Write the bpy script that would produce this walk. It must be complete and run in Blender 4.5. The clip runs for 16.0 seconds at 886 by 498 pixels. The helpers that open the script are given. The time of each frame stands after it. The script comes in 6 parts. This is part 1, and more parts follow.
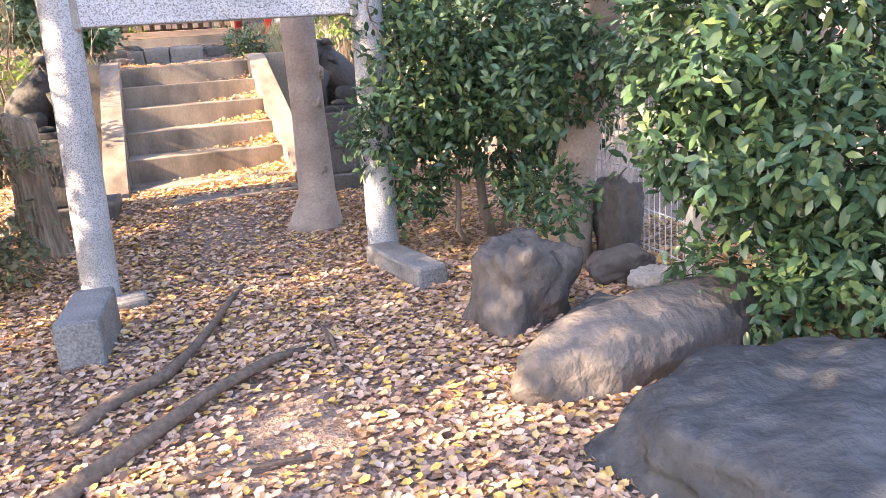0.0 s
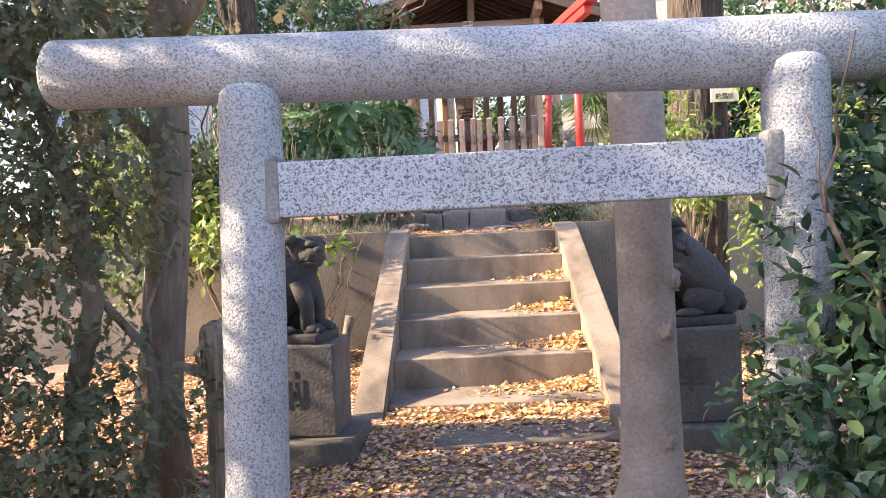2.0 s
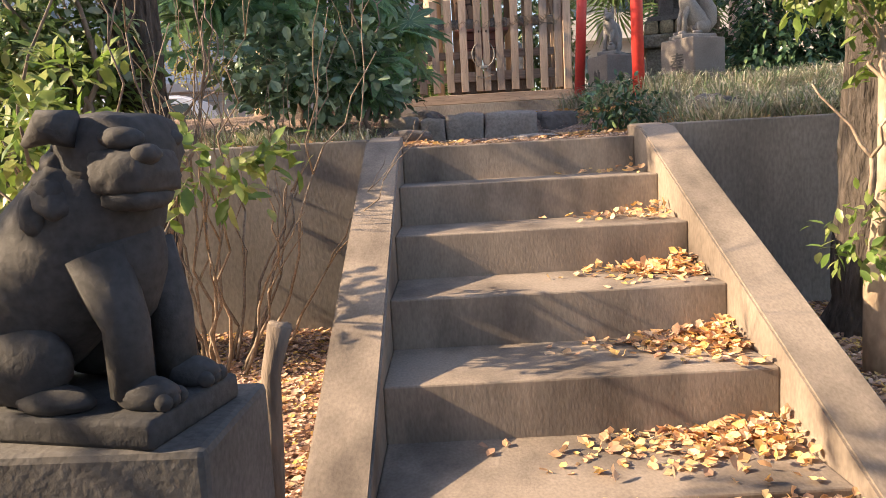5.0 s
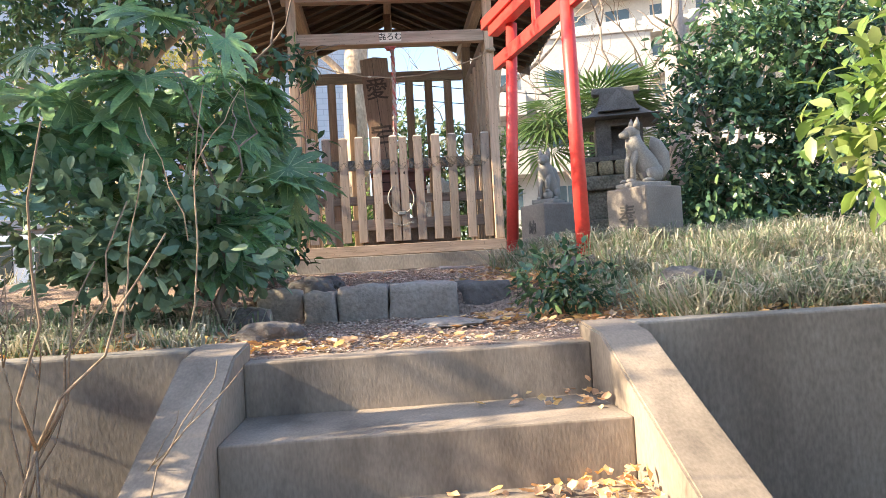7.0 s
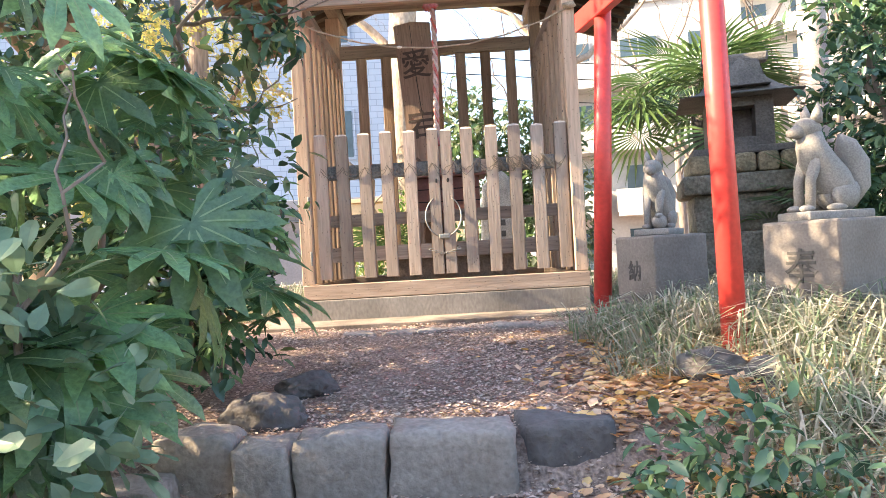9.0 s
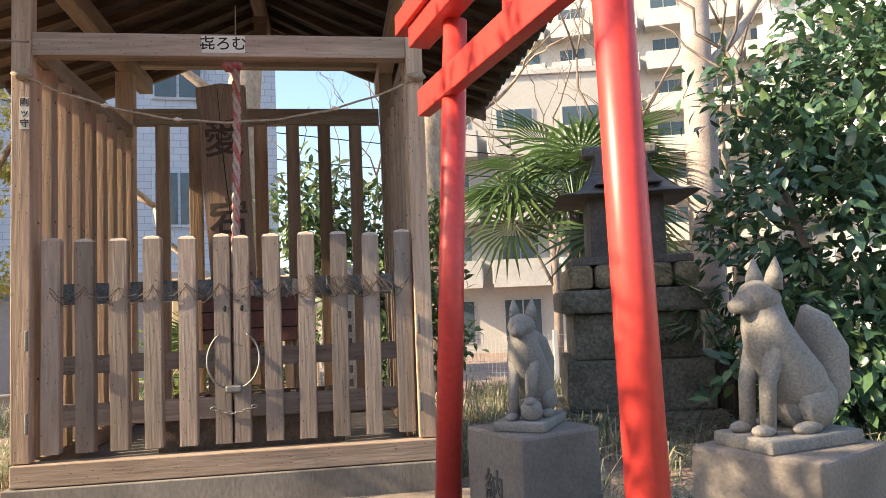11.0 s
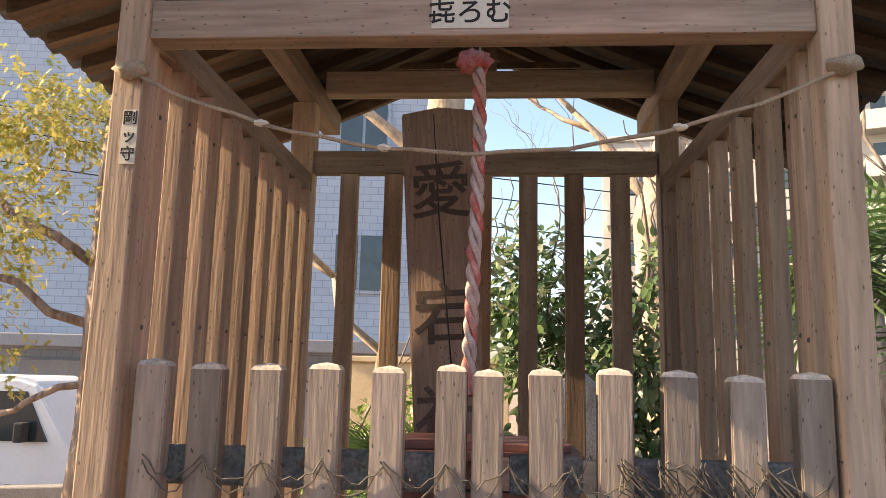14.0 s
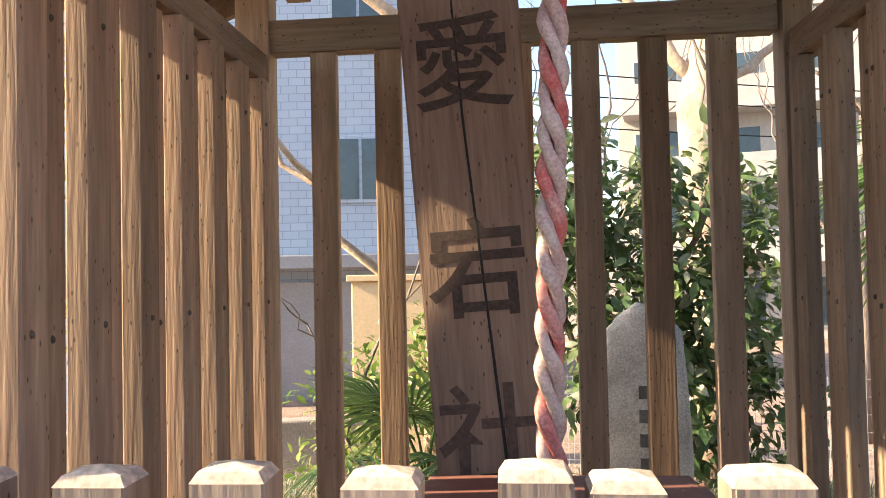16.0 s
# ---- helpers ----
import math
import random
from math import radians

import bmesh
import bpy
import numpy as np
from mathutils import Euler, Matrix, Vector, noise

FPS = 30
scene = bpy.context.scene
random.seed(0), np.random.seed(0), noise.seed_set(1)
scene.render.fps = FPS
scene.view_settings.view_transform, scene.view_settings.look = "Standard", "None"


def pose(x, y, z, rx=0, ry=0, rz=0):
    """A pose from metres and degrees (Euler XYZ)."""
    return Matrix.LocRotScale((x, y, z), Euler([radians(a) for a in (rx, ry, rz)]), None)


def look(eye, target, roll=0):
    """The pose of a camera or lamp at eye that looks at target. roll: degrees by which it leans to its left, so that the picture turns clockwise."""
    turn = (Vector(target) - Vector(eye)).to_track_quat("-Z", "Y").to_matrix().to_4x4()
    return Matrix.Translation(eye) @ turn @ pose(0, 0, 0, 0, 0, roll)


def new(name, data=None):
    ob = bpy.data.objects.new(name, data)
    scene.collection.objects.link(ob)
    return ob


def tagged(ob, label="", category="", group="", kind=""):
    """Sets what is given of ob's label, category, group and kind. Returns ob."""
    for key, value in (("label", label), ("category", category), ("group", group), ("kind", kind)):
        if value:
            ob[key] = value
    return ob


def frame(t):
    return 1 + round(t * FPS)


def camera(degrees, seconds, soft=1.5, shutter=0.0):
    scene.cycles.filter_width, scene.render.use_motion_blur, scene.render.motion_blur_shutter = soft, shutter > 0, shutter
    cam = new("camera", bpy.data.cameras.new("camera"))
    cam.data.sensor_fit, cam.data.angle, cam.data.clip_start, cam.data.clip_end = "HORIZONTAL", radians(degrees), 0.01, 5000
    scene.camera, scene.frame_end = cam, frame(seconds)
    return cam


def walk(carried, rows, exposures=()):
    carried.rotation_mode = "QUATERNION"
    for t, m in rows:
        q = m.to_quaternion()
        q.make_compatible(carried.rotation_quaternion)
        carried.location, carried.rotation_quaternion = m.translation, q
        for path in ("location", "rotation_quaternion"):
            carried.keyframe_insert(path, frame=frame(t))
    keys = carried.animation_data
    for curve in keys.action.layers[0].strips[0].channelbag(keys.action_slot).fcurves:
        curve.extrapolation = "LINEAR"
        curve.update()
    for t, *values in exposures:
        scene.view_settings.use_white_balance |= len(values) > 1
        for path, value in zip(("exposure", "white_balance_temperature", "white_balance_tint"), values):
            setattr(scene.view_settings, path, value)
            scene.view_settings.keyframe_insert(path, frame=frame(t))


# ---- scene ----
cam = camera(61.8, 16.0, soft=0.7)
PATH = [
    (0, (0.129, 0.016, 1.09), (0.786, 1.838, 0.593), -4.4),
    (0.5, (0.154, 0.5, 1.158), (0.59, 2.418, 0.792), -5.0),
    (1, (0.229, 0.956, 1.193), (0.421, 2.929, 0.923), -4.6),
    (1.5, (0.28, 1.371, 1.213), (0.33, 3.361, 1.014), -3.8),
    (2, (0.358, 2.011, 1.308), (0.286, 4.009, 1.25), -2.8),
    (2.5, (0.383, 2.554, 1.305), (0.271, 4.55, 1.326), -2.3),
    (3, (0.377, 3.09, 1.146), (0.247, 5.085, 1.097), -2.3),
    (3.2, (0.394, 3.234, 1.163), (0.254, 5.225, 1.029), -2.2),
    (5.3, (0.053, 4.758, 1.226), (0.095, 6.74, 0.964), -3.7),
    (5.5, (0.064, 4.906, 1.276), (0.191, 6.89, 1.063), -3.7),
    (6, (0.127, 5.231, 1.425), (0.369, 7.212, 1.293), -3.7),
    (6.5, (0.287, 5.577, 1.546), (0.521, 7.563, 1.529), -3.4),
    (7, (0.368, 5.969, 1.531), (0.522, 7.962, 1.598), -3.3),
    (7.5, (0.443, 6.527, 1.605), (0.521, 8.523, 1.706), -3.4),
    (8, (0.552, 7.119, 1.687), (0.572, 9.118, 1.736), -2.9),
    (8.5, (0.557, 7.691, 1.834), (0.519, 9.69, 1.856), -3.3),
    (9, (0.619, 8.007, 2.048), (0.587, 10.007, 2.056), -3.2),
    (9.2, (0.689, 8.132, 2.108), (0.707, 10.132, 2.12), -2.8),
    (11.3, (1.068, 9.644, 2.598), (1.368, 11.613, 2.774), -2.4),
    (11.5, (0.989, 9.73, 2.629), (1.154, 11.713, 2.826), -2.3),
    (12, (0.783, 9.879, 2.696), (0.661, 11.857, 2.963), -1.1),
    (12.5, (0.727, 10.13, 2.738), (0.499, 12.093, 3.044), -0.2),
    (13, (0.693, 10.531, 2.788), (0.467, 12.49, 3.122), 0.7),
    (13.5, (0.617, 10.981, 2.868), (0.424, 12.939, 3.226), 1.2),
    (14, (0.615, 11.411, 2.941), (0.468, 13.378, 3.267), 1.3),
    (14.5, (0.611, 11.763, 3.078), (0.469, 13.739, 3.353), 0.9),
    (15, (0.53, 12.107, 3.118), (0.379, 14.094, 3.28), -0.2),
    (15.5, (0.497, 12.386, 3.158), (0.338, 14.378, 3.249), -1.1),
    (16, (0.471, 12.597, 3.172), (0.301, 14.589, 3.229), -1.2),
]
walk(cam, [(t, look(eye, target, roll)) for t, eye, target, roll in PATH],
     [(0.0, 2.45, 6850, 19), (1.0, 2.45, 6700, 17), (1.5, 2.1, 6600, 17), (3.0, 1.65, 6300, 17), (5.5, 1.25, 6950, 14), (6.0, 1.3, 6950, 12), (6.7, 1.65, 6200, 6), (7.5, 2.08, 6450, 9), (9.0, 2.3, 6450, 9), (11.5, 1.2, 6500, 8), (12.0, 1.25, 6850, 8), (14.5, 1.47, 6900, 12), (16.0, 1.75, 6600, 9)])

# ---- world and sun ----
SUN_DIR = Vector((-0.86, -0.085, 0.5)).normalized()
world = bpy.data.worlds.new("sky")
scene.world = world
world.use_nodes = True
wt = world.node_tree
sky = wt.nodes.new("ShaderNodeTexSky")
sky.sky_type, sky.sun_disc = "NISHITA", False
sky.sun_elevation = math.asin(SUN_DIR.z)
sky.sun_rotation = math.atan2(SUN_DIR.x, SUN_DIR.y)
sky.air_density, sky.dust_density = 1.0, 2.0
wt.links.new(sky.outputs[0], wt.nodes["Background"].inputs[0])
wt.nodes["Background"].inputs[1].default_value = 0.15
sun = new("sun", bpy.data.lights.new("sun", "SUN"))
sun.data.energy, sun.data.angle, sun.data.color = 5.0, radians(0.6), (1.0, 0.79, 0.52)
sun.matrix_world = look(SUN_DIR * 30, (0, 0, 0))


# ---- materials ----
def mat(name, base, rough=0.7, vary=0.25, scale=8.0, fine=60.0, bump=0.3, dist=0.01, metal=0.0, second=None, stretch=(1, 1, 1), island=0.0,
        translucent=0.0, objrand=0.0, thresh=(0.35, 0.7), spec=0.5):
    """A surface with a base colour, a second colour in blotches, fine grain and relief."""
    m = bpy.data.materials.new(name)
    m.use_nodes = True
    nt = m.node_tree
    n, l = nt.nodes, nt.links
    b = n["Principled BSDF"]
    b.inputs["Roughness"].default_value, b.inputs["Metallic"].default_value = rough, metal
    b.inputs["Specular IOR Level"].default_value = spec
    tc, mp = n.new("ShaderNodeTexCoord"), n.new("ShaderNodeMapping")
    mp.inputs["Scale"].default_value = stretch
    l.new(tc.outputs["Object"], mp.inputs[0])
    big, small = n.new("ShaderNodeTexNoise"), n.new("ShaderNodeTexNoise")
    big.inputs["Scale"].default_value, big.inputs["Detail"].default_value = scale, 5
    small.inputs["Scale"].default_value, small.inputs["Detail"].default_value = fine, 6
    l.new(mp.outputs[0], big.inputs["Vector"])
    l.new(mp.outputs[0], small.inputs["Vector"])
    ramp = n.new("ShaderNodeMapRange")
    ramp.inputs[1].default_value, ramp.inputs[2].default_value = thresh
    l.new(big.outputs["Fac"], ramp.inputs[0])
    mix = n.new("ShaderNodeMix")
    mix.data_type = "RGBA"
    mix.inputs[6].default_value = (*base, 1)
    mix.inputs[7].default_value = (*(second or tuple(c * (1 - vary) for c in base)), 1)
    l.new(ramp.outputs[0], mix.inputs[0])
    hsv = n.new("ShaderNodeHueSaturation")
    l.new(mix.outputs[2], hsv.inputs["Color"])
    val = n.new("ShaderNodeMapRange")
    val.inputs[1].default_value, val.inputs[2].default_value = 0.3, 0.7
    val.inputs[3].default_value, val.inputs[4].default_value = 1 - vary, 1 + vary
    l.new(small.outputs["Fac"], val.inputs[0])
    out = val.outputs[0]
    if island or objrand:
        if island:
            g = n.new("ShaderNodeNewGeometry").outputs["Random Per Island"]
        else:
            g = n.new("ShaderNodeObjectInfo").outputs["Random"]
        r = island or objrand
        v2 = n.new("ShaderNodeMapRange")
        v2.inputs[3].default_value, v2.inputs[4].default_value = 1 - r, 1 + r
        l.new(g, v2.inputs[0])
        mul = n.new("ShaderNodeMath")
        mul.operation = "MULTIPLY"
        l.new(out, mul.inputs[0])
        l.new(v2.outputs[0], mul.inputs[1])
        out = mul.outputs[0]
    l.new(out, hsv.inputs["Value"])
    l.new(hsv.outputs[0], b.inputs["Base Color"])
    if bump:
        bp = n.new("ShaderNodeBump")
        bp.inputs["Strength"].default_value, bp.inputs["Distance"].default_value = bump, dist
        l.new(small.outputs["Fac"], bp.inputs["Height"])
        l.new(bp.outputs[0], b.inputs["Normal"])
    if translucent:
        tr, ms = n.new("ShaderNodeBsdfTranslucent"), n.new("ShaderNodeMixShader")
        ms.inputs[0].default_value = translucent
        l.new(hsv.outputs[0], tr.inputs[0])
        l.new(b.outputs[0], ms.inputs[1])
        l.new(tr.outputs[0], ms.inputs[2])
        l.new(ms.outputs[0], n["Material Output"].inputs[0])
    return m


def palette(m, colours):
    """Gives a leaf material a palette picked piece by piece."""
    nt = m.node_tree
    g = nt.nodes.new("ShaderNodeNewGeometry")
    r = nt.nodes.new("ShaderNodeValToRGB")
    r.color_ramp.interpolation = "CONSTANT"
    e = r.color_ramp.elements
    while len(e) < len(colours):
        e.new(0.5)
    for i, c in enumerate(colours):
        e[i].position, e[i].color = i / len(colours), (*c, 1)
    nt.links.new(g.outputs["Random Per Island"], r.inputs[0])
    for h in nt.nodes:
        if h.type == "HUE_SAT":
            nt.links.new(r.outputs[0], h.inputs["Color"])
    return m


def wood(name, base, second, axis, rough=0.8):
    """Weathered timber whose grain runs along an axis, with dark knots and drying cracks."""
    st = [11, 11, 11]
    st[axis] = 0.8
    m = mat(name, base, rough, 0.24, 1.7, 7.0, 0.45, 0.005, second=second, stretch=st, objrand=0.3, thresh=(0.32, 0.75))
    n, l = m.node_tree.nodes, m.node_tree.links
    tc, oi = n.new("ShaderNodeTexCoord"), n.new("ShaderNodeObjectInfo")
    add, mp, vo = n.new("ShaderNodeVectorMath"), n.new("ShaderNodeMapping"), n.new("ShaderNodeTexVoronoi")
    k = [11, 11, 11]
    k[axis] = 4.5
    mp.inputs["Scale"].default_value = k
    l.new(tc.outputs["Object"], add.inputs[0])
    l.new(oi.outputs["Random"], add.inputs[1])
    l.new(add.outputs[0], mp.inputs[0])
    l.new(mp.outputs[0], vo.inputs["Vector"])
    r = n.new("ShaderNodeMapRange")
    r.inputs[1].default_value, r.inputs[2].default_value, r.inputs[3].default_value, r.inputs[4].default_value = 0.07, 0.17, 0.3, 1.0
    l.new(vo.outputs["Distance"], r.inputs[0])
    for h in [q for q in n if q.type == "HUE_SAT"]:
        mu = n.new("ShaderNodeMath")
        mu.operation = "MULTIPLY"
        l.new(h.inputs["Value"].links[0].from_socket, mu.inputs[0])
        l.new(r.outputs[0], mu.inputs[1])
        l.new(mu.outputs[0], h.inputs["Value"])
    return m


def speckled(name, light, mid, dark, scale, bump, rough=0.85):
    """Dressed granite: light, grey and dark crystals, with a faint larger mottling."""
    m = bpy.data.materials.new(name)
    m.use_nodes = True
    n, l = m.node_tree.nodes, m.node_tree.links
    b = n["Principled BSDF"]
    b.inputs["Roughness"].default_value, b.inputs["Specular IOR Level"].default_value = rough, 0.3
    tc, cell, grain, big = n.new("ShaderNodeTexCoord"), n.new("ShaderNodeTexVoronoi"), n.new("ShaderNodeTexNoise"), n.new("ShaderNodeTexNoise")
    cell.inputs["Scale"].default_value = scale
    grain.inputs["Scale"].default_value, grain.inputs["Detail"].default_value = scale * 0.55, 3
    big.inputs["Scale"].default_value, big.inputs["Detail"].default_value = 5, 5
    for q in (cell, grain, big):
        l.new(tc.outputs["Object"], q.inputs["Vector"])
    sep, add, ramp = n.new("ShaderNodeSeparateColor"), n.new("ShaderNodeMath"), n.new("ShaderNodeValToRGB")
    l.new(cell.outputs["Color"], sep.inputs[0])
    add.operation = "MULTIPLY_ADD"
    add.inputs[1].default_value = 0.42
    l.new(sep.outputs[0], add.inputs[0])
    l.new(grain.outputs["Fac"], add.inputs[2])
    e = ramp.color_ramp.elements
    e[0].position, e[0].color = 0.5, (*dark, 1)
    e[1].position, e[1].color = 0.78, (*light, 1)
    k = e.new(0.64)
    k.color = (*mid, 1)
    l.new(add.outputs[0], ramp.inputs[0])
    hsv, val = n.new("ShaderNodeHueSaturation"), n.new("ShaderNodeMapRange")
    val.inputs[1].default_value, val.inputs[2].default_value, val.inputs[3].default_value, val.inputs[4].default_value = 0.3, 0.7, 0.82, 1.12
    l.new(big.outputs["Fac"], val.inputs[0])
    l.new(val.outputs[0], hsv.inputs["Value"])
    l.new(ramp.outputs[0], hsv.inputs["Color"])
    l.new(hsv.outputs[0], b.inputs["Base Color"])
    bp = n.new("ShaderNodeBump")
    bp.inputs["Strength"].default_value, bp.inputs["Distance"].default_value = bump, 0.008
    l.new(grain.outputs["Fac"], bp.inputs["Height"])
    l.new(bp.outputs[0], b.inputs["Normal"])
    return m


granite = speckled("granite", (0.54, 0.56, 0.605), (0.42, 0.44, 0.48), (0.25, 0.26, 0.28), 250, 1.0)
granite_smooth = speckled("granite_smooth", (0.62, 0.65, 0.72), (0.45, 0.47, 0.52), (0.17, 0.175, 0.195), 250, 0.12, 0.7)
footgranite = mat("footgranite", (0.27, 0.27, 0.285), 0.85, 0.4, 6, 110, 0.4, 0.006, second=(0.17, 0.17, 0.18))
darkstone = mat("darkstone", (0.08, 0.077, 0.078), 0.85, 0.25, 4, 60, 0.4, 0.008, second=(0.045, 0.044, 0.046))
concrete = mat("concrete", (0.3, 0.248, 0.205), 0.95, 0.14, 2.4, 70, 0.3, 0.004, second=(0.13, 0.108, 0.092), stretch=(1.5, 1, 0.55), thresh=(0.42, 0.68), spec=0.2)
wallconc = mat("wallconc", (0.29, 0.265, 0.24), 0.9, 0.2, 2.4, 60, 0.25, 0.006, second=(0.16, 0.145, 0.13), stretch=(1, 1, 0.45))
foxstone = mat("foxstone", (0.27, 0.25, 0.235), 0.9, 0.22, 7, 120, 0.35, 0.005, second=(0.19, 0.18, 0.165))
palestone = mat("palestone", (0.4, 0.385, 0.37), 0.9, 0.3, 6, 90, 0.5, 0.008, second=(0.26, 0.25, 0.24))
rockmat = mat("rockmat", (0.4, 0.345, 0.305), 0.9, 0.2, 3, 50, 0.6, 0.012, second=(0.27, 0.23, 0.2), spec=0.25)
boulder = mat("boulder", (0.16, 0.145, 0.14), 0.9, 0.2, 2.0, 20, 0.7, 0.035, second=(0.11, 0.1, 0.1), spec=0.2)
pedstone = mat("pedstone", (0.16, 0.15, 0.145), 0.9, 0.2, 4, 60, 0.4, 0.008, second=(0.1, 0.095, 0.09), spec=0.25)
pedwarm = mat("pedwarm", (0.24, 0.21, 0.19), 0.92, 0.15, 3, 80, 0.35, 0.006, second=(0.15, 0.13, 0.118), spec=0.2)
rockdark = mat("rockdark", (0.085, 0.09, 0.1), 0.8, 0.28, 2.5, 14, 0.8, 0.05, second=(0.06, 0.063, 0.07), spec=0.35)
mossstone = mat("mossstone", (0.25, 0.225, 0.185), 0.95, 0.4, 7, 50, 0.8, 0.02, second=(0.13, 0.12, 0.09))
hokstone = mat("hokstone", (0.2, 0.18, 0.165), 0.95, 0.25, 6, 70, 0.5, 0.01, second=(0.13, 0.118, 0.11))
lotusstone = mat("lotusstone", (0.42, 0.34, 0.22), 0.95, 0.35, 9, 60, 0.8, 0.015, second=(0.2, 0.17, 0.11))
soil = mat("soil", (0.38, 0.28, 0.23), 0.95, 0.5, 2.2, 70, 0.9, 0.02, second=(0.25, 0.18, 0.15), spec=0.2)
wood_x = wood("wood_x", (0.38, 0.29, 0.225), (0.23, 0.168, 0.128), 0)
wood_y = wood("wood_y", (0.38, 0.275, 0.2), (0.22, 0.155, 0.115), 1)
wood_z = wood("wood_z", (0.51, 0.378, 0.277), (0.3, 0.21, 0.15), 2)
wood_grey = wood("wood_grey", (0.41, 0.33, 0.27), (0.25, 0.195, 0.155), 2)
wood_warm = wood("wood_warm", (0.42, 0.28, 0.185), (0.26, 0.165, 0.105), 2)
wood_board = wood("wood_board", (0.30, 0.2, 0.14), (0.2, 0.13, 0.09), 2)
# Roof timber darkened well below the other wood: underside shade put into its colour.
wood_roof_shaded = wood("wood_roof_shaded", (0.1, 0.066, 0.046), (0.05, 0.034, 0.025), 0)
slabstone = mat("slabstone", (0.2, 0.17, 0.15), 0.95, 0.3, 5, 60, 0.5, 0.01, second=(0.13, 0.11, 0.095))
wood_dark = wood("wood_dark", (0.2, 0.14, 0.1), (0.12, 0.085, 0.06), 1)
redpaint = mat("redpaint", (0.66, 0.055, 0.045), 0.38, 0.1, 3, 40, 0.08, 0.002, second=(0.56, 0.05, 0.042))
boxpaint = mat("boxpaint", (0.26, 0.115, 0.09), 0.55, 0.15, 4, 60, 0.1, 0.002)
ropewhite = mat("ropewhite", (0.62, 0.53, 0.49), 0.95, 0.25, 20, 200, 0.5, 0.003, second=(0.5, 0.33, 0.3))
ropered = mat("ropered", (0.55, 0.1, 0.09), 0.95, 0.3, 20, 200, 0.5, 0.003, second=(0.6, 0.35, 0.32))
straw = mat("straw", (0.42, 0.34, 0.25), 0.95, 0.3, 30, 200, 0.5, 0.003)
paper = mat("paper", (0.72, 0.68, 0.58), 0.9, 0.06, 10, 80, 0.05, 0.001)
ink = mat("ink", (0.03, 0.027, 0.025), 0.9, 0.2, 30, 120, 0.0)
inkfaint = mat("inkfaint", (0.15, 0.1, 0.075), 0.9, 0.3, 9, 60, 0.0)
endgrain_skylit = mat("endgrain_skylit", (0.66, 0.58, 0.5), 0.9, 0.3, 20, 90, 0.4, 0.003, second=(0.5, 0.42, 0.35))
carve_shade = mat("carve_shade", (0.1, 0.092, 0.086), 0.95, 0.2, 8, 70, 0.3, 0.004)
inkfaded = mat("inkfaded", (0.1, 0.07, 0.055), 0.9, 0.3, 14, 90, 0.0)
metalgrey = mat("metalgrey", (0.3, 0.3, 0.29), 0.6, 0.2, 10, 80, 0.1, 0.001, metal=0.8)
darkcloth = mat("darkcloth", (0.12, 0.125, 0.125), 0.9, 0.4, 16, 90, 0.8, 0.01, second=(0.22, 0.22, 0.21))
wirecol = mat("wirecol", (0.14, 0.12, 0.1), 0.7, 0.3, 30, 90, 0.2, 0.002)
whitepaint = mat("whitepaint", (0.62, 0.63, 0.64), 0.5, 0.06, 3, 30, 0.05, 0.002)
bark = mat("bark", (0.25, 0.2, 0.165), 0.95, 0.3, 5, 26, 0.9, 0.02, second=(0.14, 0.11, 0.09), stretch=(1, 1, 0.25))
barkgrey = mat("barkgrey", (0.46, 0.39, 0.355), 0.95, 0.17, 4, 60, 0.6, 0.008, second=(0.31, 0.25, 0.22), stretch=(1, 1, 1.2), spec=0.2)
barkstump = mat("barkstump", (0.46, 0.36, 0.28), 0.95, 0.4, 5, 16, 1.0, 0.04, second=(0.24, 0.18, 0.14), stretch=(3, 3, 0.3), spec=0.2)
barkdeep = mat("barkdeep", (0.105, 0.085, 0.072), 0.95, 0.5, 5, 20, 1.0, 0.05, second=(0.06, 0.049, 0.042), stretch=(2.0, 2.0, 0.45))
barkred = mat("barkred", (0.34, 0.27, 0.225), 0.95, 0.35, 5, 14, 0.9, 0.03, second=(0.18, 0.12, 0.09), stretch=(2, 2, 0.25))
barkpale = mat("barkpale", (0.46, 0.36, 0.27), 0.9, 0.25, 6, 30, 0.6, 0.015, second=(0.3, 0.22, 0.16), stretch=(1, 1, 0.5))
twigmat = mat("twigmat", (0.3, 0.23, 0.17), 0.9, 0.3, 12, 60, 0.3, 0.004)
rootmat = mat("rootmat", (0.2, 0.145, 0.115), 0.95, 0.3, 8, 50, 0.6, 0.01)


def leafmat(name, colours, rough=0.35, translucent=0.25, spec=0.5):
    return palette(mat(name, colours[0], rough, 0.12, 10, 40, 0.0, translucent=translucent, spec=spec), colours)


litter_lo = leafmat("litter_lo", [(0.8, 0.53, 0.32), (0.72, 0.5, 0.39), (0.82, 0.57, 0.28), (0.52, 0.34, 0.26), (0.78, 0.59, 0.46), (0.78, 0.54, 0.18), (0.38, 0.24, 0.17), (0.73, 0.51, 0.4), (0.6, 0.39, 0.29), (0.3, 0.19, 0.14)], 0.95, 0.12, 0.15)
litter_orange = leafmat("litter_orange", [(0.8, 0.5, 0.25), (0.74, 0.45, 0.25), (0.82, 0.58, 0.28), (0.6, 0.37, 0.22), (0.8, 0.57, 0.38), (0.44, 0.27, 0.18), (0.78, 0.5, 0.18)], 0.85, 0.2)
litter_hi = leafmat("litter_hi", [(0.52, 0.4, 0.33), (0.62, 0.48, 0.4), (0.38, 0.28, 0.23), (0.7, 0.56, 0.47), (0.54, 0.42, 0.35), (0.27, 0.2, 0.16)], 0.9, 0.1)
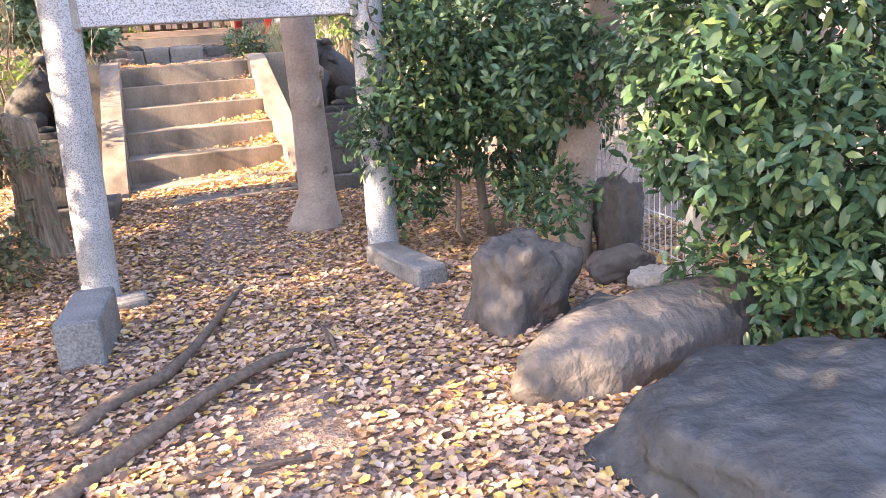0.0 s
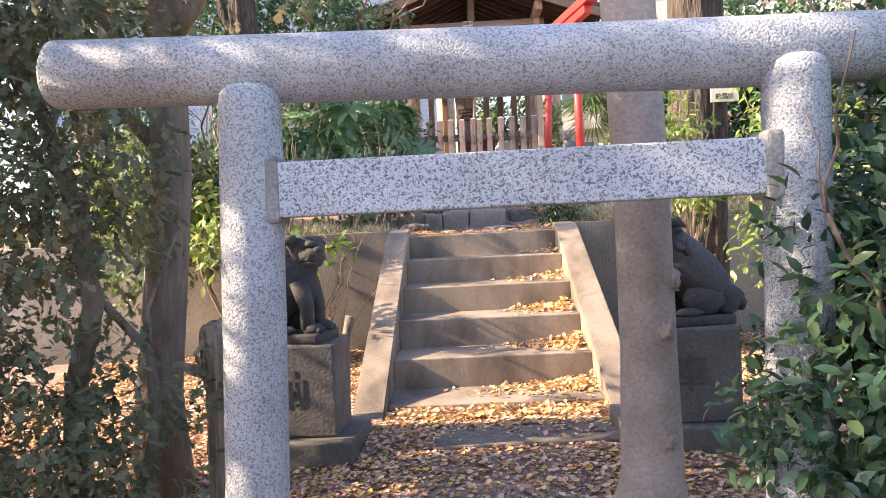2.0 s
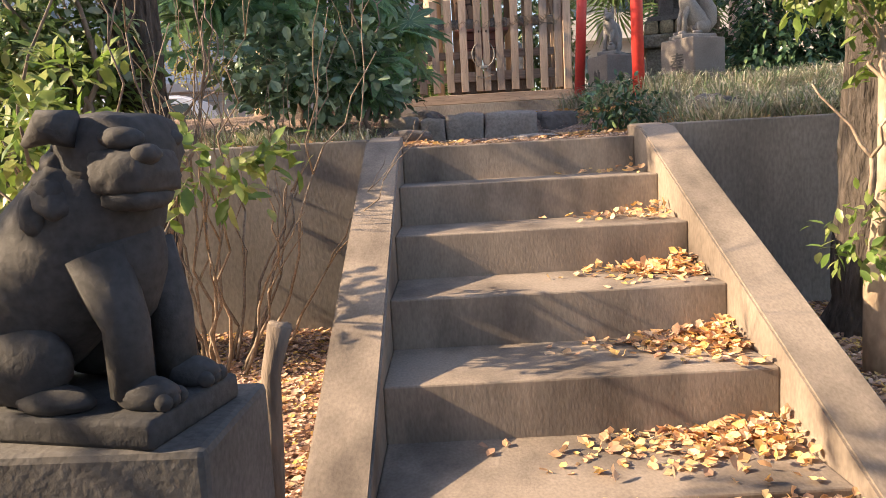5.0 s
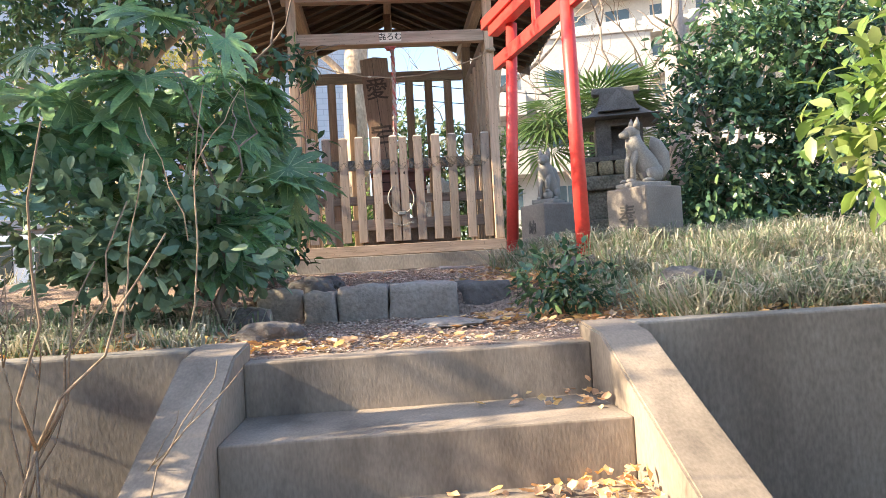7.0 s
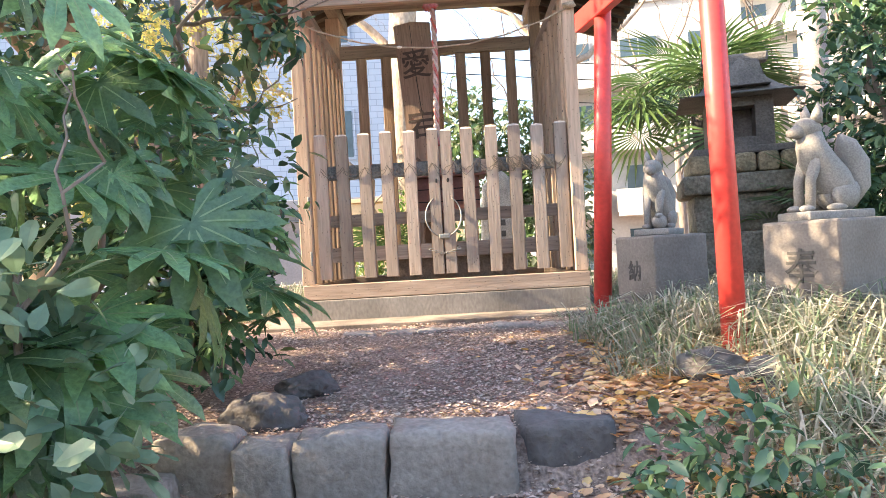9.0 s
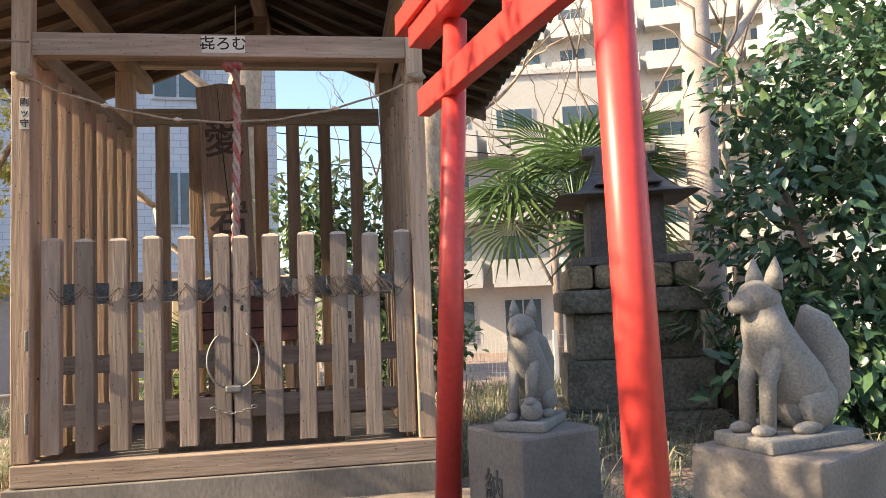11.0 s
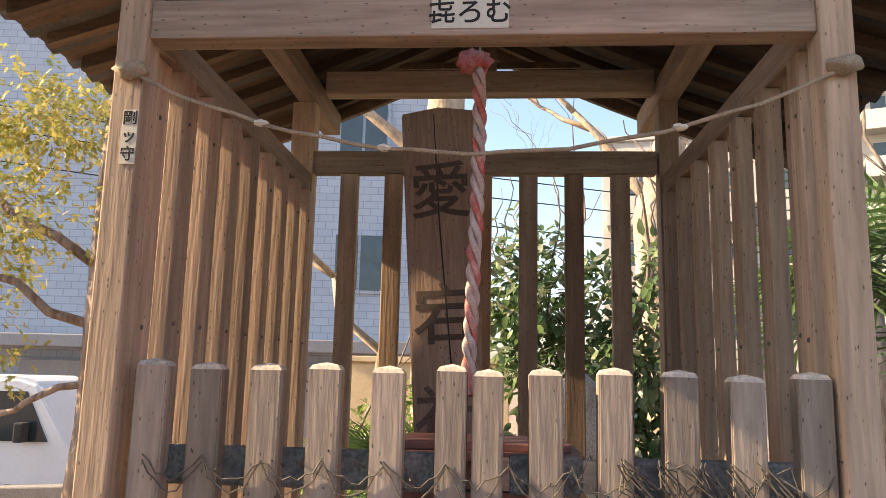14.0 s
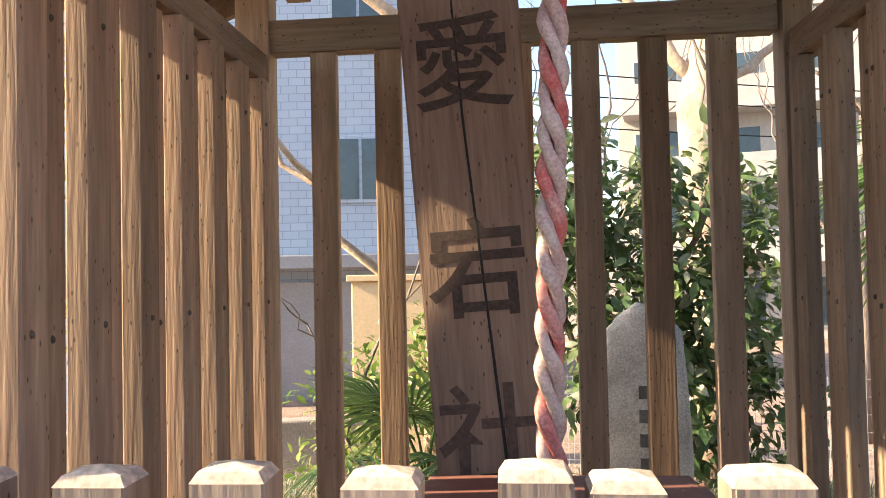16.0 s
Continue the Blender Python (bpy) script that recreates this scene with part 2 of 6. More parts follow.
leaf_dark = leafmat("leaf_dark", [(0.065, 0.13, 0.075), (0.08, 0.155, 0.08), (0.055, 0.11, 0.07), (0.1, 0.18, 0.085), (0.075, 0.145, 0.085), (0.16, 0.24, 0.1)], 0.27, 0.2, 0.6)
leaf_mid = leafmat("leaf_mid", [(0.1, 0.17, 0.06), (0.13, 0.2, 0.07), (0.08, 0.14, 0.06), (0.2, 0.26, 0.12), (0.26, 0.29, 0.2)], 0.35, 0.35)
leaf_leather = leafmat("leaf_leather", [(0.16, 0.24, 0.15), (0.2, 0.29, 0.18), (0.12, 0.19, 0.12), (0.25, 0.33, 0.2)], 0.4, 0.2)
leaf_lime = leafmat("leaf_lime", [(0.19, 0.29, 0.06), (0.25, 0.33, 0.09), (0.13, 0.22, 0.05), (0.3, 0.35, 0.13)], 0.35, 0.42)
leaf_gold = leafmat("leaf_gold", [(0.44, 0.38, 0.1), (0.36, 0.35, 0.1), (0.5, 0.4, 0.13), (0.28, 0.3, 0.08)], 0.5, 0.4)
leaf_conifer = leafmat("leaf_conifer", [(0.15, 0.18, 0.11), (0.19, 0.22, 0.14), (0.12, 0.145, 0.085), (0.26, 0.24, 0.14)], 0.5, 0.42)
leaf_palm = leafmat("leaf_palm", [(0.07, 0.13, 0.05), (0.1, 0.17, 0.06), (0.13, 0.2, 0.07)], 0.35, 0.3)
grassdry = leafmat("grassdry", [(0.46, 0.42, 0.33), (0.36, 0.36, 0.26), (0.25, 0.3, 0.18), (0.58, 0.54, 0.44), (0.18, 0.25, 0.13), (0.36, 0.32, 0.22)], 0.7, 0.3)
fatsiamat = mat("fatsiamat", (0.16, 0.29, 0.16), 0.26, 0.2, 4, 24, 0.3, 0.02, second=(0.23, 0.38, 0.15), translucent=0.45, objrand=0.4, spec=0.9)
fatsiarib = mat("fatsiarib", (0.3, 0.42, 0.2), 0.4, 0.1, 5, 30, 0.0, translucent=0.3)


# ---- mesh helpers ----
def thing(name, loc, label, category="", group="", kind="", rz=0):
    ob = new(name)
    ob.empty_display_size = 0.1
    ob.matrix_basis = pose(*loc, 0, 0, rz)
    return tagged(ob, label, category, group, kind)


def finish(bm, material, name, smooth=False):
    bmesh.ops.recalc_face_normals(bm, faces=bm.faces)
    me = bpy.data.meshes.new(name)
    bm.to_mesh(me)
    bm.free()
    me.materials.append(material)
    if smooth:
        me.polygons.foreach_set("use_smooth", [True] * len(me.polygons))
    return me


def part(name, bm, material, parent=None, label="", smooth=False, m=None):
    me = bm if isinstance(bm, bpy.types.Mesh) else finish(bm, material, name, smooth)
    ob = new(name, me)
    if parent:
        ob.parent = parent
    if m is not None:
        ob.matrix_basis = m
    return tagged(ob, label)


def block(x0, x1, y0, y1, z0, z1, bevel=0.006, bm=None, m=None, jitter=0.0):
    bm = bm or bmesh.new()
    mm = Matrix.Translation(((x0 + x1) / 2, (y0 + y1) / 2, (z0 + z1) / 2)) @ Matrix.Diagonal((abs(x1 - x0), abs(y1 - y0), abs(z1 - z0), 1))
    vs = bmesh.ops.create_cube(bm, size=1, matrix=(m or Matrix()) @ mm)["verts"]
    if bevel:
        es = list({e for v in vs for e in v.link_edges})
        bmesh.ops.bevel(bm, geom=es, offset=bevel, segments=2, affect="EDGES", profile=0.5)
    return bm


def tube(pts, radii, seg=10, bm=None, rough=0.0, caps=True):
    bm = bm or bmesh.new()
    pts = [Vector(p) for p in pts]
    if not hasattr(radii, "__len__"):
        radii = [radii] * len(pts)
    rings, side = [], None
    for i, p in enumerate(pts):
        d = (pts[min(i + 1, len(pts) - 1)] - pts[max(i - 1, 0)]).normalized()
        if side is None:
            side = d.orthogonal().normalized()
        side = (side - d * side.dot(d)).normalized()
        up = d.cross(side)
        ring = []
        for k in range(seg):
            a = 2 * math.pi * k / seg
            r = radii[i]
            if rough:
                r *= 1 + rough * noise.noise(p * 3 + Vector((math.cos(a) * 1.4, math.sin(a) * 1.4, i * 0.2)))
            ring.append(bm.verts.new(p + (side * math.cos(a) + up * math.sin(a)) * r))
        rings.append(ring)
    for a, b in zip(rings, rings[1:]):
        for k in range(seg):
            bm.faces.new((a[k], a[(k + 1) % seg], b[(k + 1) % seg], b[k]))
    if caps:
        bm.faces.new(rings[0])
        bm.faces.new(rings[-1])
    return bm


def blob(radius, seed, sub=3, rough=0.25, flat=0.0, freq=1.2, bm=None, at=(0, 0, 0), facet=0.0):
    """A rounded, uneven stone or body with three radii."""
    bm = bm or bmesh.new()
    vs = bmesh.ops.create_icosphere(bm, subdivisions=sub, radius=1)["verts"]
    off = Vector((seed * 3.1, seed * 1.7, seed * 0.9))
    for v in vs:
        c = v.co.copy()
        k = 1 + rough * noise.noise(c * freq + off) + rough * 0.35 * noise.noise(c * freq * 3 + off)
        k += rough * 0.16 * noise.noise(c * freq * 7 + off) + rough * 0.3 * abs(noise.noise(c * freq * 1.9 - off))
        if facet:
            mx = max(abs(c.x), abs(c.y), abs(c.z))
            k *= (1 - facet) + facet / mx * 0.8
        v.co = Vector((c.x * radius[0] * k, c.y * radius[1] * k, c.z * radius[2] * k)) + Vector(at)
    return bm


def np_mesh(name, verts, faces, material, smooth=False):
    """A mesh from arrays of corners and of triangles or quads."""
    me = bpy.data.meshes.new(name)
    n, k = faces.shape
    me.vertices.add(len(verts))
    me.vertices.foreach_set("co", verts.astype(np.float32).ravel())
    me.loops.add(n * k)
    me.loops.foreach_set("vertex_index", faces.astype(np.int32).ravel())
    me.polygons.add(n)
    me.polygons.foreach_set("loop_start", np.arange(0, n * k, k, dtype=np.int32))
    me.polygons.foreach_set("use_smooth", np.full(n, smooth))
    me.update(calc_edges=True)
    me.materials.append(material)
    return me


OVAL = (np.array([(0, 0, 0), (-.2, .3, .05), (.2, .3, .05), (0, .35, 0), (-.19, .65, .03), (.19, .65, .03), (0, .68, -.02), (0, 1, -.1)], float),
        np.array([(0, 3, 1), (0, 2, 3), (3, 6, 4), (3, 4, 1), (3, 2, 5), (3, 5, 6), (6, 7, 4), (6, 5, 7)]))
ROUND = (np.array([(0, 0, 0), (-.24, .42, .05), (.24, .42, .05), (0, .4, 0), (-.27, .72, .05), (.27, .72, .05), (0, .72, -.01), (-.12, .95, -.02), (.12, .95, -.02)], float),
         np.array([(0, 3, 1), (0, 2, 3), (3, 6, 4), (3, 4, 1), (3, 2, 5), (3, 5, 6), (6, 7, 4), (6, 5, 8), (6, 8, 7)]))
NARROW = (np.array([(0, 0, 0), (-.1, .4, .03), (.1, .4, .03), (0, 1, -.08)], float), np.array([(0, 3, 1), (0, 2, 3)]))
DEAD = (np.array([(0, 0, 0), (-.3, .28, .16), (.36, .38, .14), (0, .4, 0), (-.34, .72, .22), (.2, .78, .06), (.04, 1.05, .2)], float),
        np.array([(0, 3, 1), (0, 2, 3), (3, 4, 1), (3, 2, 5), (3, 6, 4), (3, 5, 6)]))
SPRAY = (np.array([(0, 0, 0), (-.05, .3, .01), (-.3, .55, .02), (-.07, .5, 0), (-.24, .85, 0), (0, .75, 0), (0, 1.1, -.06), (.24, .85, 0), (.07, .5, 0), (.3, .55, .02), (.05, .3, .01)], float),
         np.array([(0, 10, 1), (1, 3, 2), (1, 10, 8), (1, 8, 3), (3, 5, 4), (3, 8, 5), (5, 7, 6), (8, 7, 5), (10, 9, 8), (4, 5, 6)]))


def leaves(rng, pos, ahead, up, size, template):
    """Corners and triangles of many leaves: each lies at pos, points ahead and faces up."""
    tv, tf = template
    a = ahead / (np.linalg.norm(ahead, axis=1, keepdims=True) + 1e-9)
    x = np.cross(a, up)
    x /= np.linalg.norm(x, axis=1, keepdims=True) + 1e-9
    z = np.cross(x, a)
    s = size[:, None, None]
    v = pos[:, None, :] + s * (tv[None, :, 0:1] * x[:, None] + tv[None, :, 1:2] * a[:, None] + tv[None, :, 2:3] * z[:, None])
    f = tf[None] + (np.arange(len(pos)) * len(tv))[:, None, None]
    return v.reshape(-1, 3), f.reshape(-1, 3)


def crown(rng, clumps, n, size, template, droop=0.3, shell=0.55):
    """Leaves gathered in twig tufts over several uneven clumps (x, y, z, rx, ry, rz)."""
    c = np.array(clumps, float)
    w = (c[:, 3] * c[:, 4] + c[:, 4] * c[:, 5] + c[:, 3] * c[:, 5])
    tufts = max(8, n // 7)
    idx = rng.choice(len(c), tufts, p=w / w.sum())
    d = rng.normal(size=(tufts, 3))
    d /= np.linalg.norm(d, axis=1, keepdims=True)
    lump = 1 + 0.16 * np.sin(d[:, 0] * 7 + idx) + 0.14 * np.sin(d[:, 1] * 9 + 2 * idx) + 0.12 * np.sin(d[:, 2] * 8 + 3 * idx)
    r = (shell + (1 - shell) * rng.random(tufts) ** 0.5) * lump
    t = c[idx, :3] + d * c[idx, 3:] * r[:, None]
    k = np.repeat(np.arange(tufts), 7)
    pos = t[k] + rng.normal(size=(len(k), 3)) * size * 0.45
    ahead = d[k] * 0.7 + rng.normal(size=(len(k), 3)) * 0.75 - np.array((0, 0, droop))
    up = d[k] * 0.5 + np.array((0, 0, 0.9)) + rng.normal(size=(len(k), 3)) * 0.35
    return leaves(rng, pos, ahead, up, size * rng.uniform(0.6, 1.25, len(k)), template)


def fork(start, end, r, seed, depth, bm, wander=0.14, seg=7, spread=0.6, kids=2):
    """A limb that wanders from start to end and forks."""
    rnd = random.Random(seed)
    a, b = Vector(start), Vector(end)
    ln = (b - a).length
    pts = [a.lerp(b, i / 5) + (Vector((rnd.uniform(-1, 1), rnd.uniform(-1, 1), rnd.uniform(-.5, .5))) * ln * wander * (0 < i) * 0.5) for i in range(6)]
    tube(pts, [r * (1 - 0.11 * i) for i in range(6)], seg, bm)
    if depth:
        for k in range(kids):
            p = pts[rnd.choice((3, 4, 5)) if k else 5]
            d = (b - a).normalized() + Vector((rnd.uniform(-1, 1), rnd.uniform(-1, 1), rnd.uniform(-.3, .7))) * spread
            fork(p, p + d.normalized() * ln * rnd.uniform(0.55, 0.85), r * 0.5, seed * 7 + k + 1, depth - 1, bm, wander, max(4, seg - 2), spread, kids)
    return bm


def letters(text, size, material, parent, m, label="", extrude=0.0008, bold=0.011):
    cu = bpy.data.curves.new("lettering", "FONT")
    cu.body, cu.size, cu.align_x, cu.align_y, cu.extrude = text, size, "CENTER", "CENTER", extrude
    cu.offset = size * bold
    tmp = new("lettering", cu)
    bpy.context.view_layer.update()
    me = bpy.data.meshes.new_from_object(tmp.evaluated_get(bpy.context.evaluated_depsgraph_get()))
    bpy.data.objects.remove(tmp)
    me.materials.clear()
    me.materials.append(material)
    return part("lettering", me, material, parent, label, m=m)


# ---- ground ----
def smooth01(v, a, b):
    t = min(1.0, max(0.0, (v - a) / (b - a)))
    return t * t * (3 - 2 * t)


def height(x, y):
    low = 0.2 * smooth01(y, 3.9, 6.3)
    low += 0.02 * noise.noise(Vector((x * 1.3, y * 1.3, 0))) + 0.008 * noise.noise(Vector((x * 5, y * 5, 3)))
    path = 1.24 + 0.03 * smooth01(y, 9.0, 10.3) + 0.17 * smooth01(y, 10.36, 10.5) + 0.13 * smooth01(y, 10.5, 12.9)
    mound = 1.27 + 0.36 * smooth01(y, 9.0, 11.6)
    side = smooth01(abs(x - 0.55), 0.75, 1.35)
    high = path + (mound - path) * side * (1 - smooth01(y, 12.0, 13.2))
    high += 0.012 * noise.noise(Vector((x * 2, y * 2, 9))) + 0.008 * noise.noise(Vector((x * 6, y * 6, 1)))
    far = smooth01(y, 17.5, 21.0)
    west = smooth01(-x, 2.6, 5.0) * smooth01(y, 13.0, 16.0)
    high += (0.75 - high) * max(far, west)
    z = low + (high - low) * smooth01(y, 8.83, 8.9)
    away = smooth01(max(abs(x - 0.5) - 9, -y - 6, y - 30), 0, 6)
    return z + (0.3 - z) * away


def lines(inner, step, outer):
    a, b = inner
    core = list(np.arange(a, b + 1e-6, step))
    lo, hi = [], []
    d = step
    v = a
    while v > -outer:
        d *= 1.5
        v -= d
        lo.append(v)
    d, v = step, b
    while v < outer:
        d *= 1.5
        v += d
        hi.append(v)
    return np.array(lo[::-1] + core + hi)


gx, gy = lines((-4, 6), 0.07, 900), lines((-0.6, 19), 0.07, 900)
gy = np.sort(np.concatenate([gy, (8.83, 8.9)]))
gv = np.array([(x, y, height(x, y)) for y in gy for x in gx])
nx = len(gx)
qi = (np.arange(len(gy) - 1)[:, None] * nx + np.arange(nx - 1)[None]).ravel()
ground = new("ground", np_mesh("ground", gv, np.stack([qi, qi + 1, qi + nx + 1, qi + nx], 1), soil, True))
tagged(ground, "brown trodden soil under fallen leaves", "ground", kind="structure")


def scatter(rng, n, box, size, keep, lift=0.004, flat=0.3, template=DEAD):
    x = rng.uniform(box[0], box[1], n)
    y = rng.uniform(box[2], box[3], n)
    ok = np.array([keep(a, b) for a, b in zip(x, y)]) > rng.random(n)
    x, y = x[ok], y[ok]
    z = np.array([height(a, b) for a, b in zip(x, y)]) + lift + rng.random(len(x)) * 0.011
    k = len(x)
    ang = rng.uniform(0, 6.283, k)
    ahead = np.stack([np.cos(ang), np.sin(ang), rng.normal(size=k) * flat * 0.5], 1)
    up = np.stack([rng.normal(size=k) * flat * 0.6, rng.normal(size=k) * flat * 0.6, np.ones(k)], 1)
    return leaves(rng, np.stack([x, y, z], 1), ahead, up, size * rng.uniform(0.55, 1.3, k), template)


def stuff(name, vf, material, label, category, smooth=False):
    return tagged(new(name, np_mesh(name, vf[0], vf[1], material, smooth)), label, category, kind="stuff")


rng = np.random.default_rng(5)


def keep_low(x, y):
    if y > 6.2 and -0.4 < x < 1.36:
        return 0
    if 5.74 < y < 6.06 and 0.15 < x < 1.1:
        return 0.12
    bare = math.exp(-(((x - 0.35) / 0.35) ** 2 + ((y - 2.2) / 0.45) ** 2)) + 0.85 * math.exp(-(((x - 0.5) / 0.42) ** 2 + ((y - 5.0) / 0.5) ** 2)) + 0.7 * math.exp(-(((x + 0.1) / 0.16) ** 2 + ((y - 3.3) / 0.3) ** 2))
    return max(0.12, 1 - bare * 0.95) * (0.75 + 0.35 * noise.noise(Vector((x * 1.7, y * 1.7, 4))))


stuff("leaf_litter", scatter(rng, 230000, (-3.0, 3.0, 0.2, 8.8), 0.033, keep_low), litter_lo, "dry yellow and tan leaves strewn over the soil", "fallen leaves")
def keep_high(x, y):
    return 0.5 + 0.5 * noise.noise(Vector((x * 2, y * 2, 6)))


stuff("mulch", scatter(rng, 70000, (-0.5, 1.7, 8.95, 13.0), 0.017, keep_high), litter_hi, "small brown leaf crumbs and bark bits on the path", "mulch")
def keep_drift(x, y):
    return math.exp(-(((x - 1.38) / 0.3) ** 2 + ((y - 10.75) / 0.85) ** 2)) + 0.9 * math.exp(-(((x - 1.15) / 0.28) ** 2 + ((y - 9.95) / 0.3) ** 2)) + (0.22 if x > 1.3 else 0) + 0.8 * math.exp(-(((x + 0.75) / 0.9) ** 2 + ((y - 9.25) / 0.22) ** 2))


stuff("leaf_drift", scatter(rng, 34000, (-2.6, 2.9, 8.99, 12.4), 0.05, keep_drift, 0.01), litter_orange, "drift of orange dry leaves beside the path", "fallen leaves")

# ---- stairs ----
NOSE = [(6.45 + 0.467 * k, 0.24 + 0.2 * k) for k in range(6)]
stair = thing("stairs", (0.475, 6.45, 0), "weathered grey concrete garden stairs with six steps and sloping cheeks", "stairs", kind="structure")
for k, (y, z) in enumerate(NOSE):
    part("step", block(-0.66, 0.66, y - 6.45, (y - 6.45) + (0.48 if k < 5 else 0.62), max(-0.1, z - 0.42), z, 0.008), concrete, stair)
for sx in (-1, 1):
    x0, x1 = sorted((sx * 0.66, sx * 0.85))
    bm = bmesh.new()
    prof = [(-0.34, -0.1), (-0.34, 0.13), (-0.26, 0.2), (2.2, 1.28), (2.5, 1.31), (2.5, -0.1)]
    a = [bm.verts.new((x0, p[0], p[1])) for p in prof]
    b = [bm.verts.new((x1, p[0], p[1])) for p in prof]
    bm.faces.new(a)
    bm.faces.new(b)
    for i in range(len(prof)):
        j = (i + 1) % len(prof)
        bm.faces.new((a[i], a[j], b[j], b[i]))
    bmesh.ops.bevel(bm, geom=bm.edges[:], offset=0.008, segments=2, affect="EDGES")
    part("cheek", bm, concrete, stair)
slab = tagged(new("stone_slab", finish(block(-0.5, 0.5, -0.17, 0.17, -0.1, 0.03, 0.012), slabstone, "stone_slab")), "flat worn stone slab set before the stairs", "stone slab", kind="structure")
slab.matrix_basis = pose(0.62, 5.9, 0.175, 0, 0, 3)

# leaf drifts on the right of the treads
pos, ahead, up = [], [], []
for k, (y, z) in enumerate(NOSE[:5]):
    n = (460, 420, 300, 90, 25)[k]
    dx = np.abs(rng.normal(size=n)) * (0.2 if k else 0.32)
    yy = y + 0.44 - np.abs(rng.normal(size=n)) * 0.14
    hh = 0.085 * np.exp(-dx * 5) * np.exp(-(y + 0.44 - yy) * 4)
    pos.append(np.stack([1.11 - dx, np.maximum(yy, y + 0.02), z + 0.006 + hh * rng.random(n)], 1))
for x0, x1, y0, y1, z, n in ((-0.18, 1.12, 6.2, 6.44, 0.2, 800),):
    pos.append(np.stack([rng.uniform(x0, x1, n), rng.uniform(y0, y1, n), z + 0.03 * rng.random(n)], 1))
pos = np.concatenate(pos)
pos = pos[(pos[:, 0] > -0.16)]
n = len(pos)
stuff("stair_leaves", leaves(rng, pos, rng.normal(size=(n, 3)) * (1, 1, 0.3), rng.normal(size=(n, 3)) * 0.4 + (0, 0, 1), 0.042 * rng.uniform(0.6, 1.25, n), DEAD),
      litter_orange, "dry orange leaves heaped on the stair treads", "fallen leaves")

# ---- retaining wall ----
def wall(name, x0, x1):
    part_ob = new(name, finish(block(x0, x1, 8.8, 8.98, -0.2, 1.3, 0.01), wallconc, name))
    tagged(part_ob, "stained grey concrete retaining wall", "retaining wall", kind="structure")


wall("wall_left", -9.0, -0.38)
wall("wall_right", 1.33, 9.5)

# ---- granite torii ----
torii = thing("stone_torii", (0.5, 4.05, 0.05), "speckled grey granite torii gate with a round top beam", "torii gate")
for base, top in ((-0.79, -0.73), (0.722, 0.755)):
    mid = (base + top) / 2 + 0.004
    part("pillar", tube([(base, 0, -0.12), (base, 0, 0), (mid, 0, 0.85), (top, 0, 1.62), (top, 0, 1.655), (top, 0, 1.672)], [0.09, 0.09, 0.088, 0.086, 0.08, 0.06], 32), granite, torii, smooth=True)
part("top_beam", tube([(-1.3, 0.045, 1.745), (-1.29, 0.045, 1.744), (-0.7, 0.045, 1.728), (0.0, 0.045, 1.711), (0.7, 0.045, 1.7), (1.4, 0.045, 1.69)], [0.088, 0.096, 0.096, 0.096, 0.096, 0.096], 36), granite, torii, smooth=True)
part("tie_beam", block(-0.672, 0.675, -0.055, 0.055, 1.306, 1.456, 0.006), granite_smooth, torii)
for sx in (-0.672, 0.672):
    part("mortar_collar", block(sx - 0.024, sx + 0.024, -0.066, 0.066, 1.29, 1.475, 0.012), palestone, torii)


def foot_stone(loc, rz, sx, sy, sz, name="foot_stone"):
    ob = new(name, finish(block(-sx / 2, sx / 2, -sy / 2, sy / 2, -0.08, sz, 0.018), footgranite, name))
    ob.matrix_basis = pose(*loc, 0, 0, rz)
    tagged(ob, "long granite footing stone lying at the torii pillar", "footing stone", "torii footing stones")


foot_stone((-0.29, 3.36, 0), -4, 0.175, 0.52, 0.2)
foot_stone((1.22, 3.66, 0), 8, 0.17, 0.66, 0.11)
foot_stone((-0.17, 3.92, 0), 4, 0.2, 0.18, 0.05)

# ---- rocks ----
def rock(loc, radius, seed, material, label, rz=0, facet=0.3, rough=0.22):
    ob = new("rock", finish(blob(radius, seed, 5, rough * 1.3, facet=facet), material, "rock", True))
    ob.matrix_basis = pose(*loc, 0, 0, rz)
    tagged(ob, label, "rock")
    return ob


rock((1.43, 2.74, 0.08), (0.22, 0.2, 0.29), 1, boulder, "large angular grey boulder among fallen leaves", 20, 0.8, 0.3)
rock((1.68, 2.1, 0.04), (0.63, 0.2, 0.21), 2, boulder, "long rounded brownish boulder half in the soil", 12, 0.1, 0.12)
rock((1.62, 1.3, -0.02), (0.56, 0.5, 0.25), 3, rockdark, "broad flat dark grey boulder", 10, 0.35, 0.3)
rock((1.72, 2.5, 0.01), (0.2, 0.12, 0.08), 4, rockdark, "small dark stone beside the boulders", 20)
rock((2.06, 2.92, 0.06), (0.17, 0.12, 0.11), 5, boulder, "mottled grey stone on the leaf litter", 0)
rock((2.12, 2.7, 0.04), (0.13, 0.1, 0.08), 6, palestone, "pale rounded stone at the fence", 0)
rock((2.3, 3.28, 0.17), (0.13, 0.12, 0.3), 7, boulder, "tilted upright stone slab beside the fence", 15, 0.6)

# ---- roots and sticks ----
def root(pts, r):
    pts = [(x, y, height(x, y) + dz) for x, y, dz in pts]
    bm = tube(pts, [r * (1 - 0.6 * i / (len(pts) - 1)) for i in range(len(pts))], 7, rough=0.4)
    tagged(new("root", finish(bm, rootmat, "root", True)), "brown surface root winding over the soil", "root", "surface roots")


